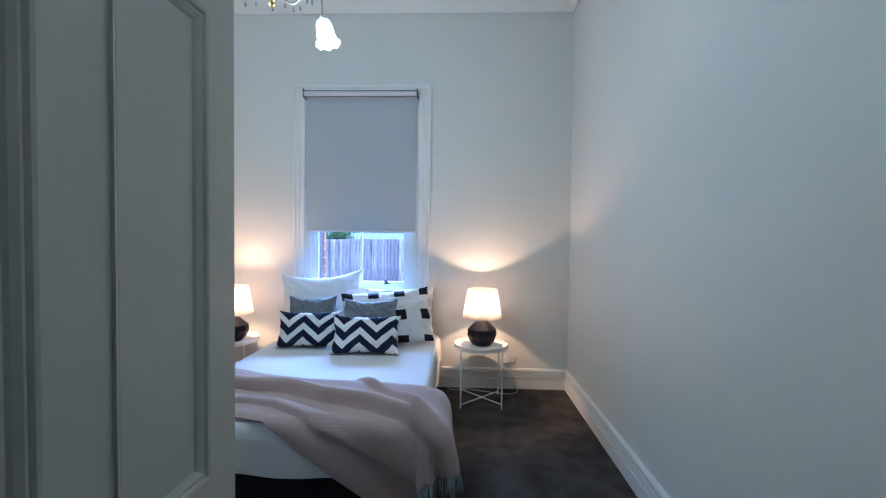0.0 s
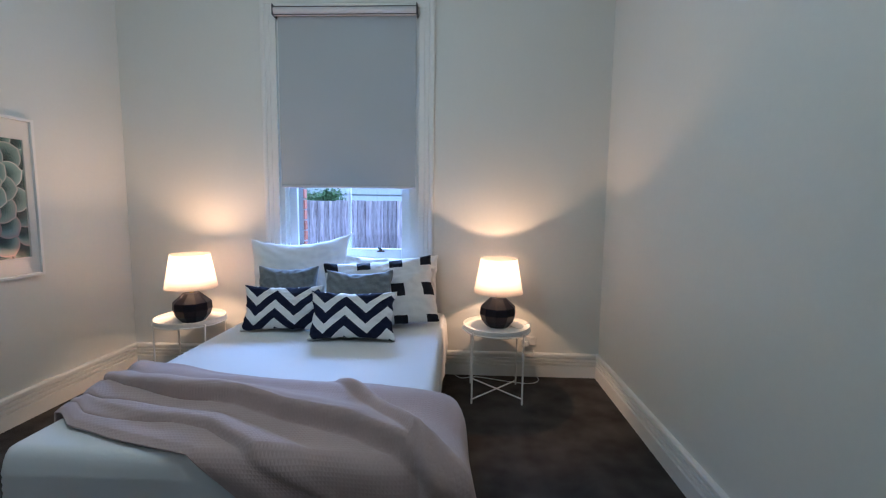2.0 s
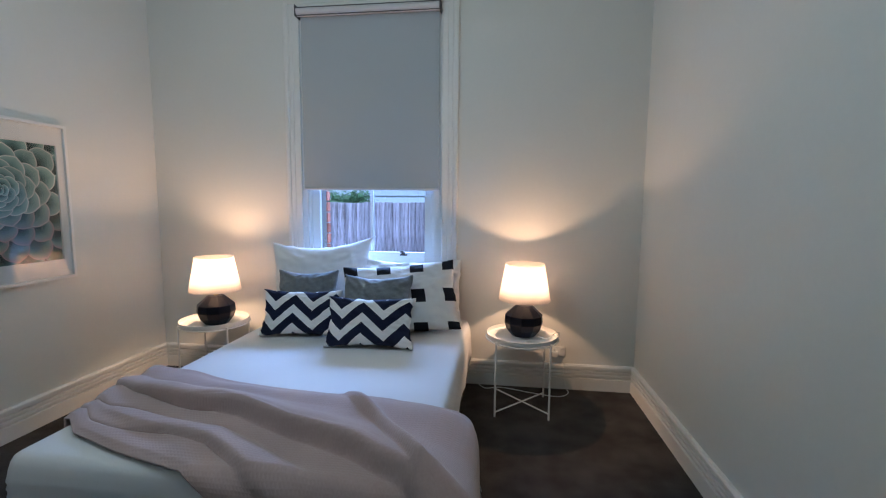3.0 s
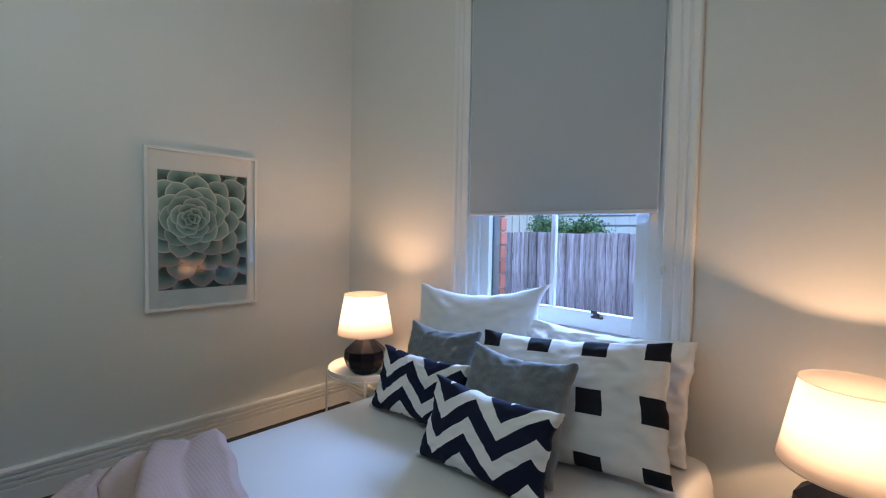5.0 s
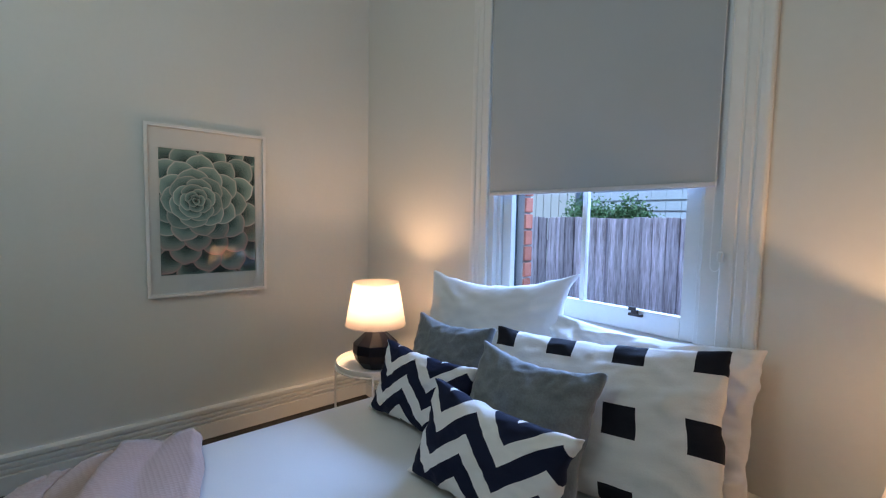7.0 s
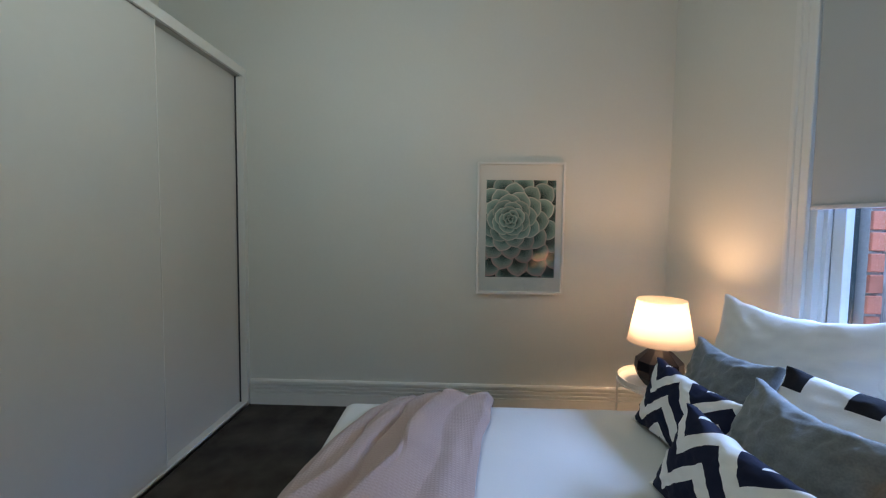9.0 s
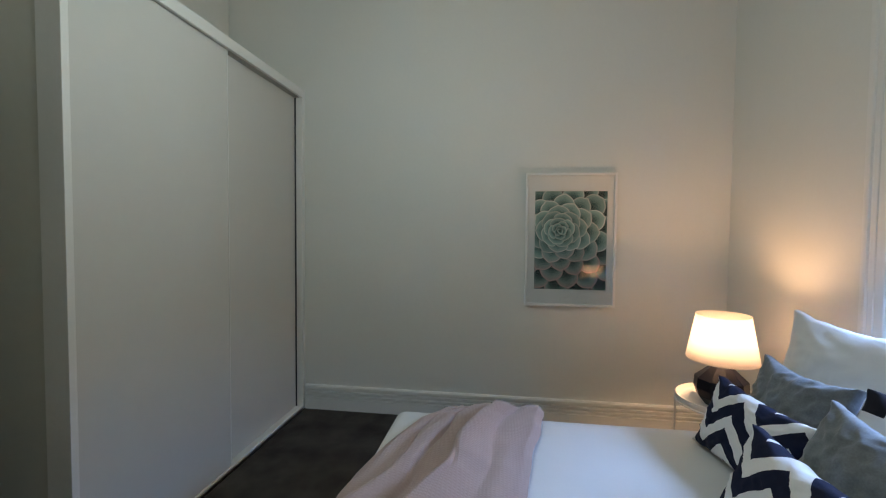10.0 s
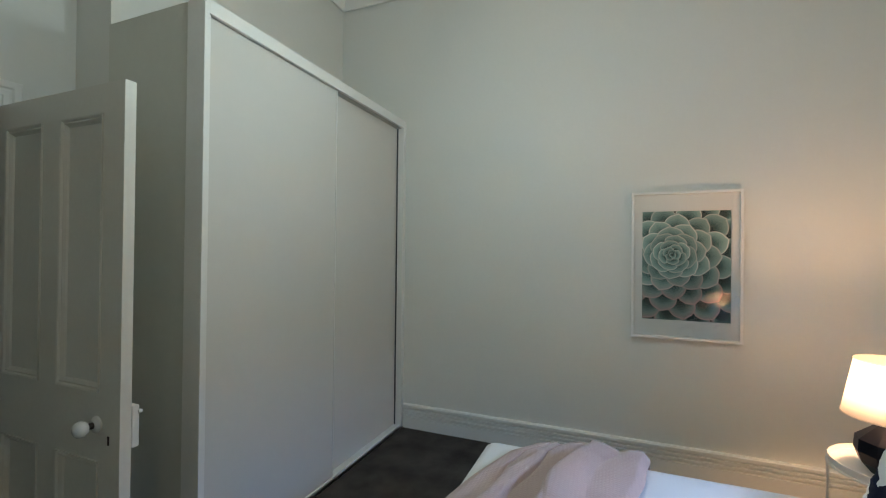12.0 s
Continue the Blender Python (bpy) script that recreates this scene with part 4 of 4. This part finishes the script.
def petal_material():
    m = bpy.data.materials.new("printed_succulent_leaf")
    m.use_nodes = True
    n, l = m.node_tree.nodes, m.node_tree.links
    co = n.new("ShaderNodeTexCoord")
    s = n.new("ShaderNodeSeparateXYZ")
    l.new(co.outputs["UV"], s.inputs[0])
    ramp = n.new("ShaderNodeValToRGB")
    e = ramp.color_ramp.elements
    e[0].position, e[0].color = 0.0, (0.012, 0.028, 0.026, 1)
    e[1].position, e[1].color = 1.0, (0.62, 0.60, 0.53, 1)
    for pos, c in ((0.38, (0.018, 0.042, 0.038, 1)), (0.56, (0.085, 0.17, 0.155, 1)), (0.76, (0.26, 0.40, 0.365, 1)), (0.93, (0.42, 0.55, 0.50, 1)), (0.96, (0.88, 0.87, 0.80, 1))):
        x = ramp.color_ramp.elements.new(pos)
        x.color = c
    l.new(s.outputs[0], ramp.inputs[0])
    geo = n.new("ShaderNodeNewGeometry")
    hsv = n.new("ShaderNodeHueSaturation")
    rng = n.new("ShaderNodeMapRange")
    rng.inputs["To Min"].default_value, rng.inputs["To Max"].default_value = 0.75, 1.15
    l.new(geo.outputs["Random Per Island"], rng.inputs["Value"])
    l.new(rng.outputs[0], hsv.inputs["Value"])
    l.new(ramp.outputs[0], hsv.inputs["Color"])
    mix = n.new("ShaderNodeMix")
    mix.data_type = "RGBA"
    mix.inputs["B"].default_value = (0.56, 0.27, 0.26, 1)
    pink = math_node(m, "MULTIPLY", s.outputs[1], math_node(m, "MULTIPLY", math_node(m, "POWER", s.outputs[0], 6.0), 0.8))
    l.new(pink, mix.inputs["Factor"])
    l.new(hsv.outputs[0], mix.inputs["A"])
    b = n["Principled BSDF"]
    b.inputs["Roughness"].default_value = 0.6
    l.new(mix.outputs["Result"], b.inputs["Base Color"])
    return m


def rosette():
    """Overlapping leaves in a golden-angle spiral, the inner ones on top, cut to the print's edges."""
    bm = bmesh.new()
    layer = bm.loops.layers.uv.new("leaf")
    cy, cz = PY0 + 0.35 * (PY1 - PY0), PZ1 - 0.40 * (PZ1 - PZ0)
    rn = random.Random(11)
    count = 92
    for k in range(count, 0, -1):
        reach = 0.0098 * k ** 0.905 + 0.007
        a = k * 2.39996 + 0.6
        width = min(0.078, 0.005 + 0.52 * reach) * rn.uniform(0.92, 1.08)
        length = min(0.17, 0.014 + 0.72 * reach)
        d = Vector((0, math.cos(a), math.sin(a)))
        p = Vector((0, -math.sin(a), math.cos(a)))
        tip = Vector((0.008 + 0.000085 * (count - k), cy, cz)) + d * reach
        base = tip - d * length
        low = max(0.0, min(1.0, (cz - 0.10 - tip.z) / 0.16 + 0.6 * (tip.y - cy) - 0.15))
        side = 22
        outline = []
        for i in range(side + 1):
            t = -1 + 2 * i / side
            ang = t * math.pi * 0.62
            along = length * (0.56 + 0.44 * math.cos(ang)) if abs(t) < 0.999 else 0.22 * length
            point = 0.05 * length * max(0.0, 1 - abs(t) * 7)
            outline.append((along + point, width * math.sin(ang) * (1.0 if abs(ang) < 1.57 else 1.0)))
        loops = []
        for f in (0.0, 0.45, 0.66, 0.82, 0.955, 1.0):
            loops.append([bm.verts.new(base + d * (0.10 * length + (o - 0.10 * length) * f) + p * q * (0.15 + 0.85 * f) + Vector((0.00001 * f, 0, 0))) for o, q in outline])
        for (ra, fa), (rb, fb) in zip(zip(loops, (0.0, 0.45, 0.66, 0.82, 0.955, 1.0)), list(zip(loops, (0.0, 0.45, 0.66, 0.82, 0.955, 1.0)))[1:]):
            for i in range(side):
                fc = bm.faces.new((ra[i], rb[i], rb[i + 1], ra[i + 1]))
                for loop, val in zip(fc.loops, (fa, fb, fb, fa)):
                    loop[layer].uv = (val, low)
    for co, no in (((0, PY0, 0), (0, -1, 0)), ((0, PY1, 0), (0, 1, 0)), ((0, 0, PZ0), (0, 0, -1)), ((0, 0, PZ1), (0, 0, 1))):
        bmesh.ops.bisect_plane(bm, geom=bm.verts[:] + bm.edges[:] + bm.faces[:], plane_co=co, plane_no=no, clear_outer=True)
    return bm


part("print_paper", boxes((0.002, 0.0075, PY0, PY1, PZ0, PZ1)), material("print_dark_ground", (0.02, 0.03, 0.022), 0.6, var=0.4, big=10), art)
part("print", rosette(), petal_material(), art, "green rosette with pink-edged leaves")
gl = part("picture_glass", sheet((0.025, -w2 + fw, fw), (0.025, w2 - fw, fw), (0.025, w2 - fw, hh - fw), (0.025, -w2 + fw, hh - fw)), CLEAR, art)
gl.visible_shadow = False

# ---- chandelier ----
chand = thing("chandelier", CHAND, "brass chandelier with lit white tulip glass shades", "chandelier")
stem = lathe([(0.0005, 0.0), (0.010, 0.004), (0.016, 0.016), (0.009, 0.028), (0.024, 0.044), (0.034, 0.07), (0.020, 0.10), (0.010, 0.13), (0.010, 0.98), (0.05, 1.04), (0.06, 1.098)], 24)
part("stem", stem, BRASS, chand, smooth=40)
for s, reach, rise in ARMS:
    d = Vector(ARM) * s
    end = d * reach + Vector((0, 0, rise + 0.055))
    lean = Matrix.Rotation(radians(-13 * s), 4, Vector((0, 1, 0)))
    am = bmesh.new()
    tube(am, curve_points([d * 0.02 + Vector((0, 0, 0.075)), d * 0.10 + Vector((0, 0, 0.035)), d * 0.75 * reach + Vector((0, 0, 0.13 + rise)), d * (reach - 0.01) + Vector((0, 0, 0.10 + rise)), end + Vector((0, 0, -0.075))], 8), 0.0042, 8)
    arm = part("arm", am, GREY_ALU, chand, smooth=True)
    gs = bmesh.new()
    steps, rows = 40, [(0.014, -0.080), (0.027, -0.088), (0.036, -0.106), (0.039, -0.134), (0.042, -0.164), (0.047, -0.188), (0.058, -0.202)]
    rings = []
    for r, z in rows:
        ring = []
        for k in range(steps):
            a = 2 * math.pi * k / steps
            lip = max(0.0, (-z - 0.18) / 0.036)
            rr = r * (1 + 0.10 * lip * math.cos(8 * a))
            v = Vector((rr * math.cos(a), rr * math.sin(a), z + 0.010 * lip * math.cos(8 * a + 1)))
            ring.append(gs.verts.new(end + Vector((0, 0, -0.075)) + lean @ (v + Vector((0, 0, 0.075)))))
        rings.append(ring)
    for a, b in zip(rings, rings[1:]):
        for k in range(steps):
            gs.faces.new((a[k], a[(k + 1) % steps], b[(k + 1) % steps], b[k]))
    sh = part("glass_shade", gs, OPAL, arm, "glowing white tulip glass shade", smooth=True)
    sh.visible_shadow = False
    so = sh.modifiers.new("thickness", "SOLIDIFY")
    so.thickness = 0.003
    cp = bmesh.new()
    tube(cp, [end + Vector((0, 0, -0.066)), end + Vector((0, 0, -0.088))], 0.017, 16)
    part("shade_cap", cp, GREY_ALU, arm, smooth=40)
drops = [(0.06, 20, 0.02), (0.10, 10, 0.0), (0.13, 25, 0.025), (0.16, 14, 0.05), (0.07, 200, 0.01), (0.12, 195, 0.0), (0.05, 110, 0.02), (0.05, 290, 0.02), (0.185, 18, 0.055)]
for r, a, z in drops:
    cr = bmesh.new()
    c = Vector((r * math.cos(radians(a)), r * math.sin(radians(a)), z))
    bmesh.ops.create_icosphere(cr, subdivisions=1, radius=0.009, matrix=Matrix.Translation(c) @ Matrix.Diagonal((0.7, 0.7, 1.4, 1)))
    tube(cr, [c + Vector((0, 0, 0.011)), c + Vector((0, 0, 0.045))], 0.0008, 4)
    part("crystal_drop", cr, CRYSTAL, chand, "clear crystal drop")

# ---- outside the window ----
structure("ground", boxes((-60, 60, -60, 90, -0.6, -0.5)), GROUND, "bare ground in the side passage", "ground")
BRX0, BRX1, BY0, BY1 = -1.205, -0.375, YN + 0.133, YN + 0.190
skin = structure("wall_brick", boxes((-6, BRX0 - 0.012, BY0, BY1 - 0.006, -0.5, 3.6), (BRX1 + 0.012, 4, BY0, BY1 - 0.006, -0.5, 3.6), (BRX0 - 0.012, BRX1 + 0.012, BY0, BY1 - 0.006, -0.5, OZ0 - 0.03), (BRX0 - 0.012, BRX1 + 0.012, BY0, BY1 - 0.006, 2.60, 3.6)), MORTAR, "red brick outer wall beside the window", "brick wall")
brick_bm = boxes((-0.115, 0.115, 0, BY1 - BY0, 0, 0.075), bevel=0.004)
brick_me = bpy.data.meshes.new("brick")
brick_bm.to_mesh(brick_me)
brick_bm.free()
brick_me.materials.append(BRICK)
rb = random.Random(2)
for k in range(18):
    for side, x in ((1, BRX0), (-1, BRX1)):
        o = new("brick", brick_me)
        o.parent = skin
        o.matrix_basis = Matrix.Translation((x - side * 0.115 + rb.uniform(-0.003, 0.003), BY0 + 0.002, OZ0 - 0.02 + 0.0855 * k))

fence = thing("paling_fence", (0, 5.95, -0.5), "weathered grey timber paling fence", "fence")
rf = random.Random(8)
variants = []
for k in range(5):
    pb = bmesh.new()
    wdt = 0.056 + 0.004 * k
    box(pb, -wdt / 2, wdt / 2, -0.008, 0.008, 0, 1.888, bevel=0.003, segments=1)
    for v in pb.verts:
        v.co.x += 0.006 * math.sin(v.co.z * 2 + k)
        v.co.y += 0.006 * math.sin(v.co.z * 1.4 + 2 * k)
    me = bpy.data.meshes.new("paling")
    pb.to_mesh(me)
    pb.free()
    me.materials.append(PALING)
    variants.append(me)
x = -5.6
k = 0
while x < 2.2:
    o = new("paling", variants[rf.randrange(5)])
    o.parent = fence
    o.matrix_basis = pose(x, (-0.010 if k % 2 else 0.0) + rf.uniform(-0.003, 0.003), rf.uniform(-0.008, 0.006), 0, rf.uniform(-0.35, 0.35), rf.uniform(-1.2, 1.2))
    x += rf.uniform(0.044, 0.053)
    k += 1
for z in (0.35, 1.0, 1.6):
    part("rail", boxes((-5.6, 2.2, 0.010, 0.055, z, z + 0.07), bevel=0.003), PALING, fence)

house = thing("neighbour_house", (0, 8.0, -0.5), "neighbouring grey weatherboard house", "house")
part("wall", boxes((-9, 5, 0.05, 0.2, 0, 3.4)), BOARD, house)
wb = bmesh.new()
box(wb, -2.25, 2.25, 0, 0.018, 0, 0.155)
for v in wb.verts:
    if v.co.z > 0.1:
        v.co.y += 0.016
board_me = bpy.data.meshes.new("weatherboard")
wb.to_mesh(board_me)
wb.free()
board_me.materials.append(BOARD)
sb = boxes(*[(-2.25 + 0.18 * q, -2.25 + 0.18 * q + 0.1775, 0.0, 0.016, 0.0, 0.155) for q in range(25)], bevel=0.003)
for v in sb.verts:
    if v.co.z > 0.1:
        v.co.y += 0.016
shingle_me = bpy.data.meshes.new("shingle_row")
sb.to_mesh(shingle_me)
sb.free()
shingle_me.materials.append(BOARD)
for k in range(14):
    for cx in (-6.62, -1.05, 3.46):
        o = new("weatherboard", board_me if cx < -5 else shingle_me)
        o.parent = house
        o.matrix_basis = Matrix.Translation((cx, 0.010, 1.6 + 0.135 * k))
part("white_panel", boxes(*[(-4.11 + 0.14 * k, -3.98 + 0.14 * k, -0.02, 0.02, 0.4, 3.2) for k in range(6)], bevel=0.006), CREAM, house, "white boarded panel")
for x in (-4.22, -3.26):
    part("corner_post", boxes((x, x + 0.10, -0.03, 0.05, 0, 3.3), bevel=0.005), POST, house)
rf2 = bmesh.new()
box(rf2, -9.2, 5.2, -0.45, 3.0, 3.4, 3.5)
for v in rf2.verts:
    if v.co.y > 1:
        v.co.z += 1.5
part("roof", rf2, ROOF, house)

bush = thing("bush", (-1.85, 6.22, -0.5), "leafy green bush showing above the fence", "bush")
st = bmesh.new()
rs = random.Random(21)
tips = []
for k in range(16):
    a = rs.uniform(0, 6.28)
    top = Vector((rs.uniform(-0.34, 0.44), rs.uniform(-0.16, 0.18), rs.uniform(1.80, 2.00)))
    tube(st, curve_points([(0.03 * math.cos(a), 0.03 * math.sin(a), 0), (top.x * 0.4, top.y * 0.4, top.z * 0.55), top], 5), 0.006, 5)
    tips.append(top)
part("stems", st, BARK, bush)
lf = bmesh.new()
for k in range(5200):
    c = tips[rs.randrange(len(tips))]
    p = c + Vector((rs.gauss(0, 0.075), rs.gauss(0, 0.06), rs.gauss(-0.03, 0.06)))
    p.y = max(p.y, -0.13)
    m = Matrix.Translation(p) @ Euler((rs.uniform(-1, 1), rs.uniform(-1, 1), rs.uniform(0, 6.28))).to_matrix().to_4x4()
    L, W = rs.uniform(0.022, 0.042), rs.uniform(0.008, 0.014)
    pts = [m @ Vector(q) for q in ((0, 0, 0), (L * 0.5, W, 0.004), (L, 0, -0.004), (L * 0.5, -W, 0.004))]
    lf.faces.new([lf.verts.new(q) for q in pts])
tagged(part("leaves", lf, LEAF, bush), kind="stuff")
